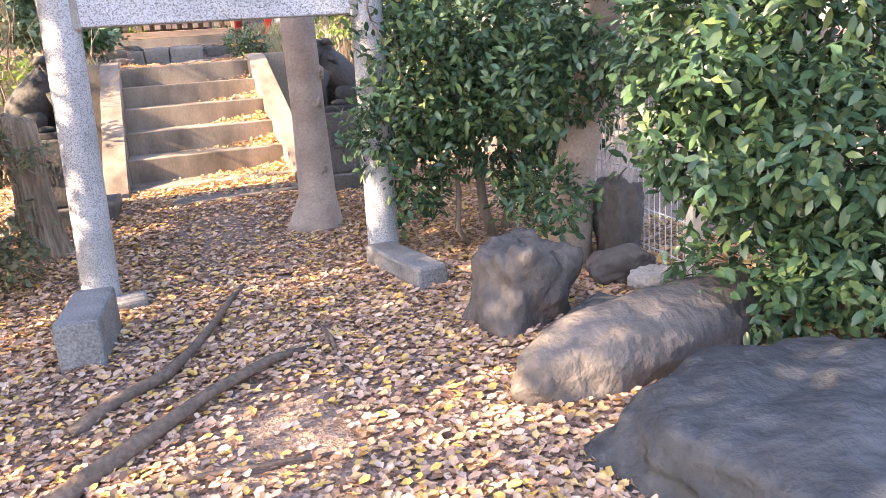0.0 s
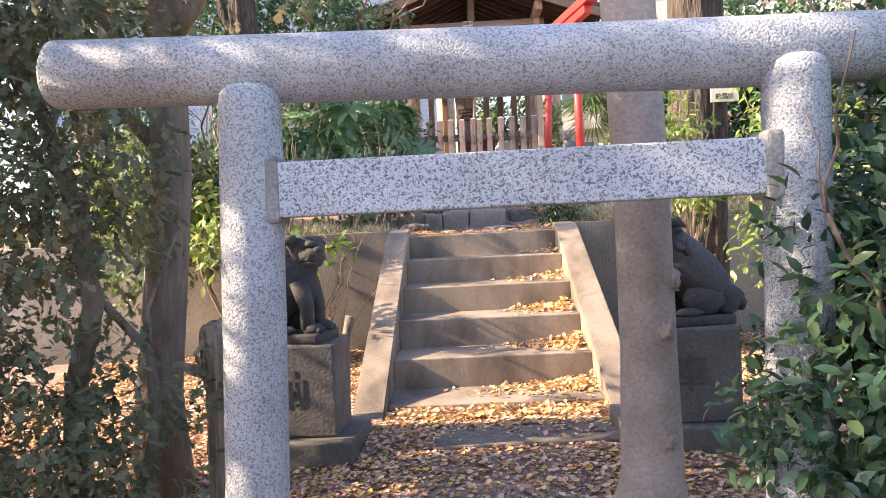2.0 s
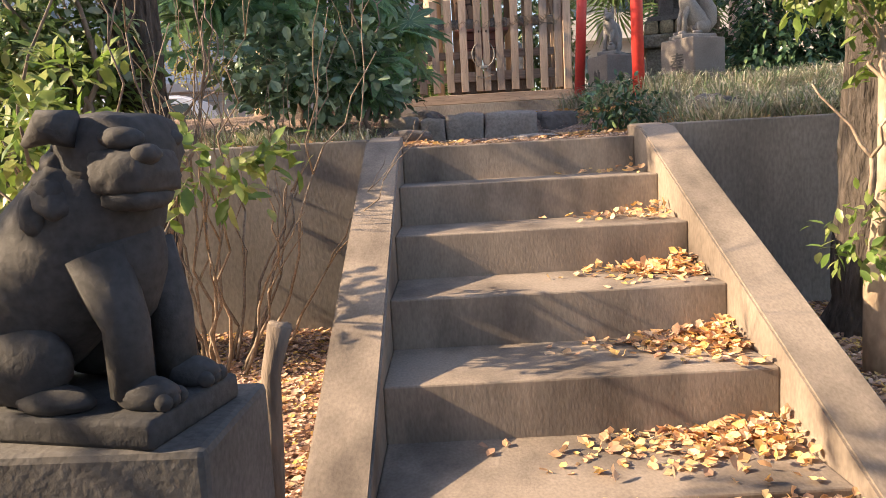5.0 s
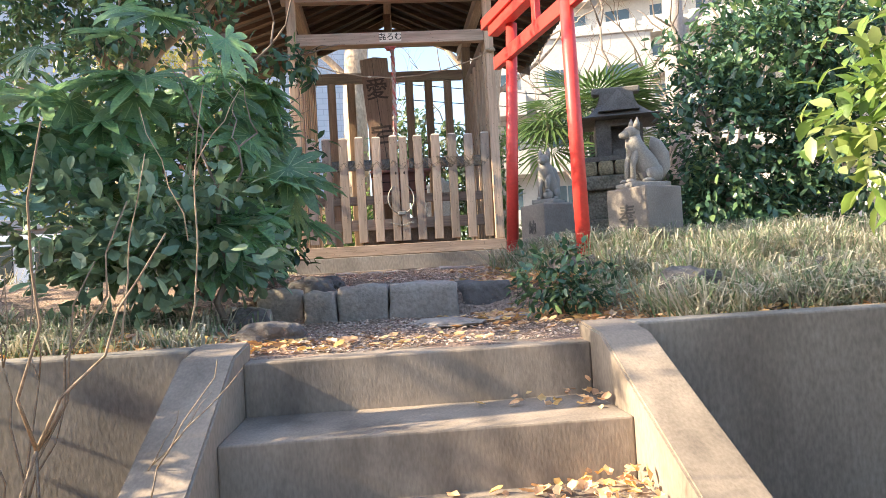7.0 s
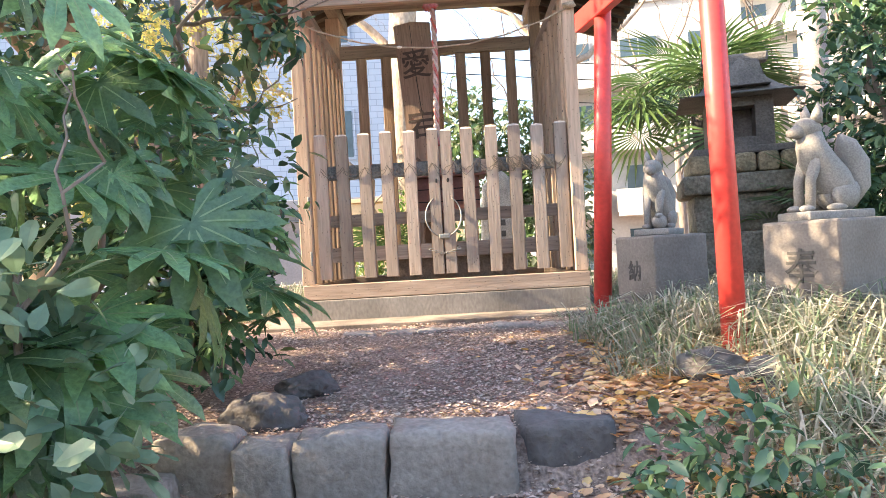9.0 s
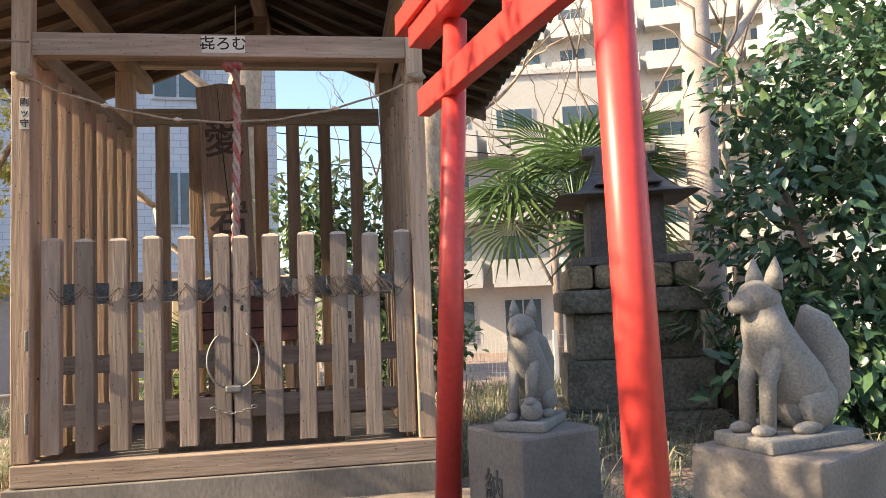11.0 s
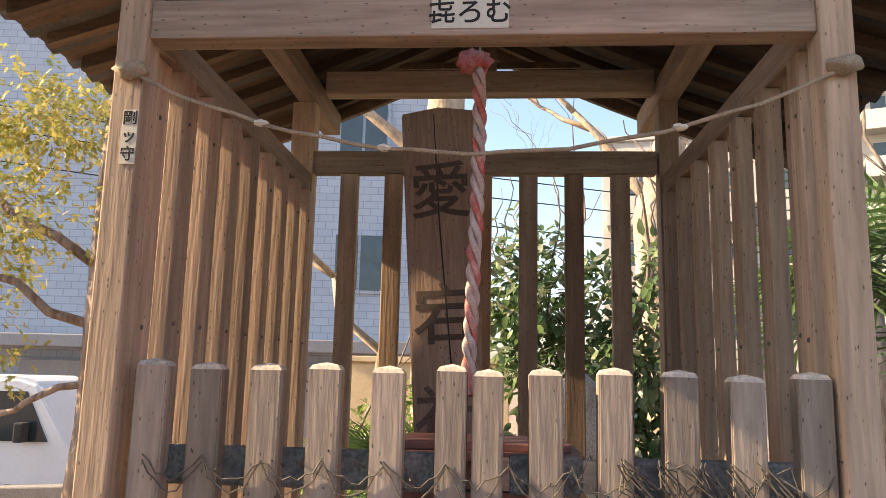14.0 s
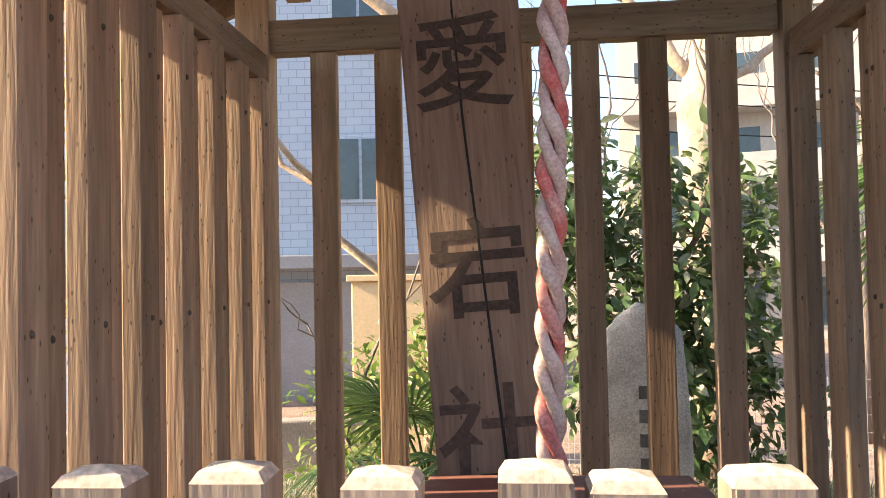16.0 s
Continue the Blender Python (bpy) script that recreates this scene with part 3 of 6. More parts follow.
root([(-0.3, 2.5, 0.0), (-0.18, 2.64, 0.02), (0.0, 2.79, 0.03), (0.1, 3.0, 0.03), (0.2, 3.27, 0.035), (0.33, 3.7, 0.02), (0.46, 4.05, -0.01)], 0.03)
root([(-0.36, 2.0, 0.0), (-0.22, 2.14, 0.025), (-0.09, 2.26, 0.035), (0.15, 2.53, 0.04), (0.38, 2.7, 0.035), (0.6, 2.86, -0.01)], 0.036)
root([(0.63, 3.12, 0.0), (0.64, 2.85, 0.02), (0.61, 2.54, 0.0)], 0.017)
root([(-0.1, 2.05, 0.0), (0.15, 1.98, 0.02), (0.45, 1.95, 0.01)], 0.014)

# ---- guardian lions ----
def guardian(mirror):
    """A seated guardian lion with curled mane and a plumed tail, head turned a little; one plain mesh."""
    bm = bmesh.new()
    s = -1 if mirror else 1

    def lump(x, y, z, r, seed, rough=0.1, facet=0.0, sub=3):
        blob(r, seed, sub, rough, bm=bm, at=(x * s, y, z), facet=facet)

    tube([(-0.17 * s, 0, 0.1), (-0.12 * s, 0, 0.16), (-0.05 * s, 0, 0.235), (0.02 * s, 0, 0.31), (0.07 * s, 0, 0.37), (0.1 * s, 0, 0.41)], [0.09, 0.118, 0.124, 0.115, 0.1, 0.08], 24, bm, 0.08)
    lump(0.07, 0, 0.27, (0.082, 0.088, 0.115), 2)
    lump(0.115, -0.01, 0.43, (0.088, 0.088, 0.074), 3, 0.12, 0.45, 4)
    lump(0.16, -0.045, 0.405, (0.06, 0.066, 0.042), 4, 0.1, 0.5, 4)
    lump(0.16, -0.045, 0.363, (0.048, 0.055, 0.02), 5, 0.1, 0.4)
    lump(0.205, -0.075, 0.428, (0.022, 0.024, 0.016), 6)
    for dy in (-0.075, 0.02):
        lump(0.165, dy, 0.452, (0.034, 0.026, 0.018), 9)
    for dy in (-0.09, 0.075):
        tube([(0.1 * s, dy, 0.47), (0.06 * s, dy * 1.15, 0.475), (0.025 * s, dy * 1.2, 0.45)], [0.028, 0.026, 0.006], 9, bm)
    for q in range(13):
        a = -1.5 + 0.25 * q
        lump(0.055 - 0.02 * math.cos(a), 0.098 * math.sin(a), 0.4 + 0.045 * math.cos(a * 1.7), (0.026, 0.024, 0.026), 20 + q, 0.3)
        lump(0.02 - 0.012 * math.cos(a), 0.1 * math.sin(a), 0.345 + 0.03 * math.cos(a), (0.022, 0.02, 0.03), 40 + q, 0.3)
        y = 0.088 * math.sin(a)
        tube([(0.03 * s, y, 0.36), (-0.01 * s, y * 1.12, 0.3), (-0.03 * s, y * 1.08 + 0.01 * math.sin(q * 2), 0.24)], [0.014, 0.013, 0.003], 6, bm)
    for dy in (-0.058, 0.058):
        tube([(0.085 * s, dy, 0.28), (0.125 * s, dy, 0.17), (0.125 * s, dy, 0.06)], [0.05, 0.036, 0.034], 12, bm)
        lump(0.148, dy, 0.062, (0.056, 0.036, 0.028), 6)
        for k in (-1, 0, 1):
            lump(0.19, dy + 0.02 * k, 0.055, (0.016, 0.011, 0.015), 7)
        lump(-0.06, dy * 1.5, 0.115, (0.1, 0.04, 0.075), 7, 0.08)
        lump(0.01, dy * 1.6, 0.058, (0.07, 0.034, 0.024), 8)
        lump(0.1, dy * 1.2, 0.24, (0.03, 0.03, 0.03), 11)
    lump(-0.19, -0.01, 0.105, (0.075, 0.105, 0.08), 12, 0.3)
    for k, (x, z) in enumerate(((-0.22, 0.13), (-0.245, 0.085), (-0.2, 0.09))):
        for dy in (-0.075, 0.06):
            lump(x, dy, z, (0.03, 0.03, 0.03), 60 + k, 0.3)
    for k in range(6):
        y = -0.085 + 0.008 * k
        tube([(-0.19 * s, y, 0.12 - 0.012 * k), (-0.13 * s, y - 0.012, 0.085 - 0.008 * k), (-0.04 * s, y - 0.012, 0.052)], [0.014, 0.013, 0.003], 6, bm)
    block(-0.25, 0.2, -0.125, 0.125, -0.005, 0.042, 0.01, bm)
    return finish(bm, darkstone, "guardian_lion", True)


def pedestal(name, loc, rz, w, d, h, plinth, material, label, text=None, tsize=0.16):
    p = thing(name, loc, label, "pedestal", rz=rz)
    part("block", block(-w / 2, w / 2, -d / 2, d / 2, plinth, h, 0.014), material, p)
    part("plinth", block(-w / 2 - 0.09, w / 2 + 0.09, -d / 2 - 0.09, d / 2 + 0.09, -0.12, plinth, 0.012), material, p)
    if text:
        # Darker tone of the letters stands for shadow inside the carved strokes.
        letters(text, tsize, carve_shade, p, pose(0, -d / 2 - 0.002, plinth + (h - plinth) * 0.5, 90, 0, 0), "carved character, shadow of its cuts given as darker stone", 0.002)
    return p


for mirror, x in ((False, -0.585), (True, 1.42)):
    pedestal("pedestal", (x, 5.85, 0.17), -2, 0.5, 0.36, 0.585, 0.115, pedstone, "dark grey stone pedestal with a stepped plinth under a guardian lion", "奉" if mirror else "納", 0.2)
    g = new("guardian_lion", guardian(mirror))
    g.matrix_basis = pose(x + (0.02 if mirror else -0.02), 5.85, 0.758, 0, 0, -14 if not mirror else 10) @ Matrix.Scale(1.1, 4)
    tagged(g, "dark grey stone guardian lion statue seated on its pedestal", "lion statue", "guardian lions")

# ---- trees ----
def tree(name, loc, label, trunk, trunk_mat, limbs=(), clumps=None, n=0, size=0.08, template=OVAL, leaf=None, seed=1, seg=14, rough=0.12, shell=0.5, droop=0.3, category="tree", furrow=0.0):
    """A tree at loc: trunk points with radii, limbs (from, to, radius, depth) and leaf clumps, all from its base."""
    t = thing(name, loc, label, category)
    if furrow:
        fine = [tuple(a[q] + (b[q] - a[q]) * k / 16 for q in range(4)) for a, b in zip(trunk, trunk[1:]) for k in range(16)] + [trunk[-1]]
        bm = tube([p[:3] for p in fine], [p[3] for p in fine], 84, rough=0.06)
        for v in bm.verts:
            c = min(fine, key=lambda p: abs(p[2] - v.co.z))
            d = Vector((v.co.x - c[0], v.co.y - c[1], 0))
            u = d.normalized()
            ridge = abs(noise.noise(Vector((u.x * 5, u.y * 5, v.co.z * 2.2)))) + 0.5 * abs(noise.noise(Vector((u.x * 11, u.y * 11, v.co.z * 5))))
            v.co += u * furrow * (min(ridge, 0.5) * 2 - 0.6)
    else:
        bm = tube([p[:3] for p in trunk], [p[3] for p in trunk], seg, rough=rough)
    part("trunk", bm, trunk_mat, t, smooth=True)
    for i, (a, b, r, depth) in enumerate(limbs):
        part("limb", fork(a, b, r, seed * 31 + i, depth, bmesh.new()), trunk_mat, t, smooth=True)
    if clumps:
        v, f = crown(np.random.default_rng(seed), clumps, n, size, template, droop, shell)
        ob = part("crown", np_mesh("crown", v, f, leaf, template is OVAL), leaf, t)
        tagged(ob, kind="stuff")
    return t


stairtree = tree("tree", (1.035, 4.92, 0.08), "smooth grey-brown tree trunk with knots and flared roots", [(-0.04, 0, -0.15, 0.27), (-0.02, 0, 0.02, 0.17), (0, 0, 0.2, 0.122), (0.0, 0, 0.7, 0.108), (0.0, 0, 1.4, 0.105), (-0.03, 0.05, 2.6, 0.105), (0.1, 0.1, 4.5, 0.09)], barkgrey,
     [((0.0, 0.05, 2.6), (-1.0, 0.6, 4.2), 0.06, 2), ((0.05, 0.08, 3.5), (0.9, -0.4, 5.2), 0.06, 2)], seed=3, seg=24, rough=0.05)
for z, a in ((0.8, -1.05), (1.25, 2.4), (0.38, -1.2), (0.98, -0.4)):
    part("knot", blob((0.04, 0.04, 0.045), 3, 3, 0.6, freq=2.5, at=(0.09 * math.cos(a) + 0.002, 0.09 * math.sin(a), z)), barkgrey, stairtree, smooth=True)

tree("stump", (-0.655, 5.03, 0.08), "weathered sawn-off tree stump with ridged bark", [(0.02, 0, -0.1, 0.15), (0.01, 0, 0.15, 0.115), (0.0, 0, 0.4, 0.1), (0.0, 0, 0.6, 0.098), (-0.01, 0, 0.76, 0.104), (-0.01, 0, 0.84, 0.1), (0.0, 0, 0.87, 0.07)], barkstump, [((-0.08, 0, 0.66), (-0.2, -0.03, 0.72), 0.035, 0)], seed=4, seg=40, rough=0.3, furrow=0.02, category="stump")

tree("tree", (2.2, 8.2, 0.2), "tall tree trunk with deep furrowed brown bark", [(0.04, 0, -0.15, 0.36), (0.04, 0, 0.15, 0.25), (0.05, 0, 1.0, 0.22), (0.09, 0, 2.2, 0.215), (0.12, 0, 5.0, 0.17)], barkdeep,
     [((0.12, 0, 3.6), (0.7, 0.5, 5.4), 0.05, 2)], seed=5, seg=22, rough=0.25, furrow=0.035)
sign = thing("notice_board", (2.42, 7.95, 2.28), "small cream notice plate tied to the tree trunk", "sign")
part("plate", block(-0.11, 0.11, -0.004, 0.004, -0.09, 0.09, 0.002), paper, sign)
letters("練馬区", 0.05, ink, sign, pose(0, -0.006, -0.05, 90, 0, 0))
for z in (0.03, 0.06):
    part("text_line", block(-0.08, 0.08, -0.0062, -0.0045, z - 0.006, z + 0.006, 0), ink, sign)

tree("sapling", (1.79, 7.5, 0.2), "slender sapling with lime-green leaves", [(0, 0, -0.05, 0.05), (-0.02, 0, 0.4, 0.04), (0.02, 0, 0.8, 0.032), (0.0, 0, 1.4, 0.02)], barkpale,
     [((0.0, 0, 0.5), (-0.1, -0.1, 0.9), 0.016, 1), ((0.02, 0, 0.8), (0.2, 0.1, 1.3), 0.016, 1), ((0, 0, 1.1), (-0.1, 0.0, 1.5), 0.012, 1), ((0, 0, 0.35), (0.12, -0.12, 0.8), 0.014, 1)],
     [(0.02, 0, 1.75, 0.42, 0.36, 0.3), (0.2, 0, 1.35, 0.36, 0.3, 0.25), (-0.24, 0, 1.6, 0.25, 0.25, 0.15), (-0.1, -0.06, 0.55, 0.13, 0.13, 0.16), (0.16, -0.05, 0.75, 0.14, 0.14, 0.14)], 1800, 0.065, OVAL, leaf_lime, seed=6, shell=0.2)


def shrub(loc, label, stems, clumps, n, size, leaf, seed, template=OVAL, stem_mat=bark, shell=0.6, droop=0.3, name="shrub"):
    t = thing(name, loc, label, "shrub")
    for i, (a, b, r) in enumerate(stems):
        part("stem", fork(a, b, r, seed * 13 + i, 2, bmesh.new()), stem_mat, t, smooth=True)
    v, f = crown(np.random.default_rng(seed), clumps, n, size, template, droop, shell)
    tagged(part("crown", np_mesh("crown", v, f, leaf, template is OVAL), leaf, t), kind="stuff")
    return t


shrub((1.95, 4.1, 0.02), "dense evergreen shrub with glossy dark leaves", [((0, 0, -0.05), (-0.15, 0.1, 1.0), 0.035), ((0.1, 0.1, -0.05), (0.3, 0, 1.1), 0.03), ((-0.2, -0.1, -0.05), (-0.45, -0.2, 0.8), 0.02)],
      [(0.0, 0, 1.3, 0.62, 0.55, 0.42), (-0.4, -0.15, 0.95, 0.36, 0.4, 0.4), (0.35, 0, 0.9, 0.4, 0.45, 0.5), (0, -0.1, 0.75, 0.5, 0.45, 0.3), (-0.62, -0.1, 0.72, 0.28, 0.26, 0.24), (-0.5, -0.05, 0.36, 0.18, 0.2, 0.17), (0.2, -0.25, 0.3, 0.26, 0.26, 0.17), (0.1, 0, 1.65, 0.5, 0.5, 0.25), (0.32, -0.95, 1.2, 0.42, 0.25, 0.42), (-0.1, -0.92, 0.36, 0.2, 0.15, 0.15), (0.0, -0.75, 0.95, 0.3, 0.3, 0.3)], 25000, 0.06, leaf_dark, 11, droop=0.05)
shrub((2.52, 2.2, 0.02), "evergreen shrub with broad glossy dark leaves over the boulders", [((0, 0, -0.05), (-0.1, 0.1, 1.0), 0.035), ((0.1, 0.1, -0.05), (0.2, 0, 1.1), 0.03)],
      [(0, 0, 1.25, 0.6, 0.6, 0.6), (-0.2, -0.1, 0.75, 0.5, 0.5, 0.4), (0.1, -0.3, 0.6, 0.5, 0.4, 0.35), (-0.25, -0.1, 1.5, 0.4, 0.4, 0.3), (-0.1, -0.35, 0.3, 0.4, 0.3, 0.22), (-0.62, 0.0, 1.15, 0.26, 0.3, 0.4), (0.3, -0.6, 0.45, 0.4, 0.35, 0.35), (-0.3, -0.1, 0.2, 0.36, 0.3, 0.2), (0.05, -0.2, 0.12, 0.5, 0.35, 0.16), (-0.5, 0.0, 0.75, 0.3, 0.3, 0.3)], 21000, 0.066, leaf_dark, 12, droop=0.05)
tree("tree", (2.06, 3.38, 0), "grey trunk rising behind the evergreen shrub", [(-0.03, 0, -0.1, 0.17), (0.0, 0, 0.1, 0.125), (0.05, 0, 0.5, 0.105), (0.16, 0, 0.9, 0.1), (0.32, 0, 1.7, 0.09), (0.5, 0, 4, 0.08)], barkgrey, [((0.36, 0, 2.0), (0.9, 0.6, 3.5), 0.05, 2)], seed=13)

shrub((2.6, 6.9, 0.15), "loose shrub with yellow-green leaves behind the lion pedestal", [((0, 0, -0.05), (0.1, 0, 1.3), 0.025), ((0.1, 0.1, -0.05), (0.4, 0.1, 1.6), 0.02)],
      [(0, 0, 1.15, 0.5, 0.35, 0.5), (0.35, 0.1, 1.8, 0.5, 0.4, 0.45), (-0.1, 0, 1.9, 0.4, 0.3, 0.35), (0.4, 0, 0.7, 0.4, 0.3, 0.3)], 3600, 0.07, leaf_lime, 19, shell=0.2)
conifer = shrub((-1.15, 4.85, 0.05), "feathery dull-green conifer shrub with bare inner twigs", [((0, 0, -0.05), (-0.1, 0.1, 1.8), 0.06), ((-0.3, -0.1, -0.05), (-0.5, 0, 1.6), 0.03), ((0.2, -0.1, -0.05), (0.1, 0, 1.4), 0.03)],
      [(-0.1, 0, 1.5, 0.6, 0.45, 0.5), (-0.5, -0.2, 1.0, 0.6, 0.45, 0.5), (0.05, -0.2, 0.6, 0.5, 0.4, 0.35), (-0.4, -0.3, 0.35, 0.7, 0.4, 0.22), (-0.3, 0, 2.1, 0.7, 0.5, 0.4), (0.3, -0.4, 0.2, 0.35, 0.3, 0.14), (-0.7, -0.3, 0.75, 0.6, 0.4, 0.35)], 12000, 0.062, leaf_conifer, 14, SPRAY, shell=0.1, droop=0.5)
tree("tree", (-1.12, 5.4, 0), "brown tree trunk among conifer twigs", [(0, 0, -0.1, 0.16), (0.0, 0, 0.6, 0.11), (0.12, 0, 1.6, 0.09), (0.15, 0, 4, 0.07)], bark, [((0.1, 0, 1.7), (-0.6, 0.3, 3.0), 0.04, 2), ((0.13, 0, 2.2), (0.7, -0.2, 3.2), 0.04, 2)],
     [(0.1, 0, 2.9, 1.3, 0.9, 0.5), (-1.0, 0.2, 2.6, 0.9, 0.7, 0.5)], 3000, 0.1, SPRAY, leaf_conifer, seed=15, shell=0.1)
shrub((-1.95, 8.3, 0.15), "dense evergreen shrub with mid-green leaves before the retaining wall", [((0, 0, -0.05), (0.1, 0.1, 1.2), 0.03), ((-0.3, 0.1, -0.05), (-0.4, 0, 1.1), 0.02), ((0.2, 0.0, -0.05), (0.4, 0, 1.4), 0.02)],
      [(0, 0, 1.35, 0.55, 0.3, 0.45), (-0.5, 0, 0.95, 0.5, 0.3, 0.4), (0.2, -0.1, 1.7, 0.35, 0.3, 0.3), (-0.2, 0, 1.85, 0.6, 0.3, 0.3)], 3800, 0.08, leaf_mid, 18, shell=0.3)
shrub((-1.75, 8.0, 0.15), "mixed evergreen shrubs before the retaining wall", [((0, 0, -0.05), (0.1, 0.1, 1.2), 0.04), ((0.4, 0.1, -0.05), (0.6, 0, 1.0), 0.02)],
      [(-0.1, 0.2, 1.45, 0.5, 0.35, 0.35), (0.35, -0.2, 1.0, 0.28, 0.25, 0.2), (-0.7, 0.1, 1.55, 0.6, 0.4, 0.4)], 2200, 0.09, leaf_lime, 16, shell=0.15)
bare = thing("bare_shrub", (-1.15, 8.1, 0.18), "leafless shrub of many thin pale brown stems", "shrub")
for i in range(26):
    x, y = 0.5 * math.sin(i * 2.4) * (0.3 + i / 30), 0.3 * math.sin(i * 1.3)
    bm = fork((x * 0.5, y * 0.5, -0.05), (x * 1.3, y, 0.75 + 0.3 * math.sin(i * 3.1)), 0.011, 50 + i, 2 if i % 3 == 0 else 1, bmesh.new(), 0.1, 5, 0.3)
    part("stem", bm, twigmat, bare, smooth=True)
fern = thing("bare_sapling", (-0.5, 9.15, 1.28), "thin leafless pale sapling rising before the fatsia", "sapling")
for k, (a, e) in enumerate((((0, 0, -0.05), (0.14, -0.1, 1.1)), ((-0.25, -0.02, -0.05), (-0.1, -0.1, 0.8)), ((0.05, -0.03, 0.45), (-0.12, -0.08, 1.0)), ((0.1, -0.07, 0.75), (0.32, -0.12, 1.05)))):
    part("stem", fork(a, e, 0.005 if k < 2 else 0.003, 401 + k, 0, bmesh.new(), 0.08, 6), barkpale, fern, smooth=True)

# Conifers added to the west, mostly unseen, to keep sun off the torii ground.
for k, (x, y, h) in enumerate(((-3.3, 0.6, 0.0), (-3.5, 2.6, 0.3), (-3.2, 4.4, 0.2))):
    tree("tree", (x, y, 0.0), "tall feathery conifer, added mostly out of view to shade the torii", [(0, 0, -0.1, 0.14), (0.03, 0, 1.2, 0.11), (0, 0, 2.8, 0.08), (0.02, 0, 4.6, 0.04)], bark, [((0, 0, 1.4), (-0.6, 0.3, 2.2), 0.03, 2), ((0, 0, 2.0), (0.7, -0.2, 2.9), 0.03, 2)],
         [(0, 0, 1.3, 0.9, 1.0, 0.8), (0, 0, 2.3 + h, 1.0, 1.1, 0.8), (0.1, 0, 3.3 + h, 0.9, 1.1, 0.8), (0, 0, 4.2 + h, 0.7, 0.9, 0.7)], 11000, 0.13, SPRAY, leaf_conifer, seed=140 + k, shell=0.1)
tree("tree", (-3.6, 9.6, 1.3), "dense broad-leaved evergreen tree on the terrace", [(0, 0, -0.1, 0.17), (0.05, 0, 1.0, 0.13), (0.1, 0, 2.4, 0.1)], barkpale, [((0.1, 0, 1.8), (0.8, -0.3, 3.0), 0.05, 2), ((0.1, 0, 1.8), (-0.8, 0.3, 3.2), 0.05, 2)],
     [(0, 0.3, 1.6, 0.9, 1.1, 0.9), (0.2, -0.6, 2.4, 1.1, 1.0, 0.8), (0, -0.5, 3.3, 1.1, 1.2, 0.7), (0, 1.0, 2.8, 1.1, 1.2, 0.8)], 6000, 0.11, OVAL, leaf_dark, seed=150, shell=0.3)
shrub((-1.0, 7.1, 0.15), "leggy young shrub with bright lime-green leaves", [((0, 0, -0.05), (0.05, 0, 0.9), 0.014), ((0, 0, -0.05), (-0.3, 0, 1.1), 0.014)], [(0.2, 0, 1.05, 0.3, 0.25, 0.14), (-0.15, 0, 1.35, 0.35, 0.3, 0.16), (-0.5, 0.1, 1.15, 0.3, 0.25, 0.18)], 420, 0.085, leaf_lime, 73, shell=0.1, droop=0.2)

tree("tree", (-1.52, 8.4, 0.15), "rough brown tree trunk beside the retaining wall", [(0, 0, -0.1, 0.22), (0.0, 0, 0.3, 0.15), (0.03, 0, 1.5, 0.13), (0.0, 0, 4.5, 0.1)], barkdeep, [((0, 0, 2.8), (-0.8, 0.4, 4.2), 0.05, 2)], seed=161, seg=18, rough=0.2, furrow=0.025)

bm = tube([(0, 0, -0.1), (0.03, 0, 0.25), (0.04, 0.01, 0.5), (0.07, 0.01, 0.62)], [0.028, 0.026, 0.024, 0.03], 12, rough=0.4)
snag = tagged(new("dead_stem", finish(bm, bark, "dead_stem", True)), "short broken-off brown stem beside the lion pedestal", "dead stem")
snag.matrix_basis = pose(-0.42, 6.25, 0.2)

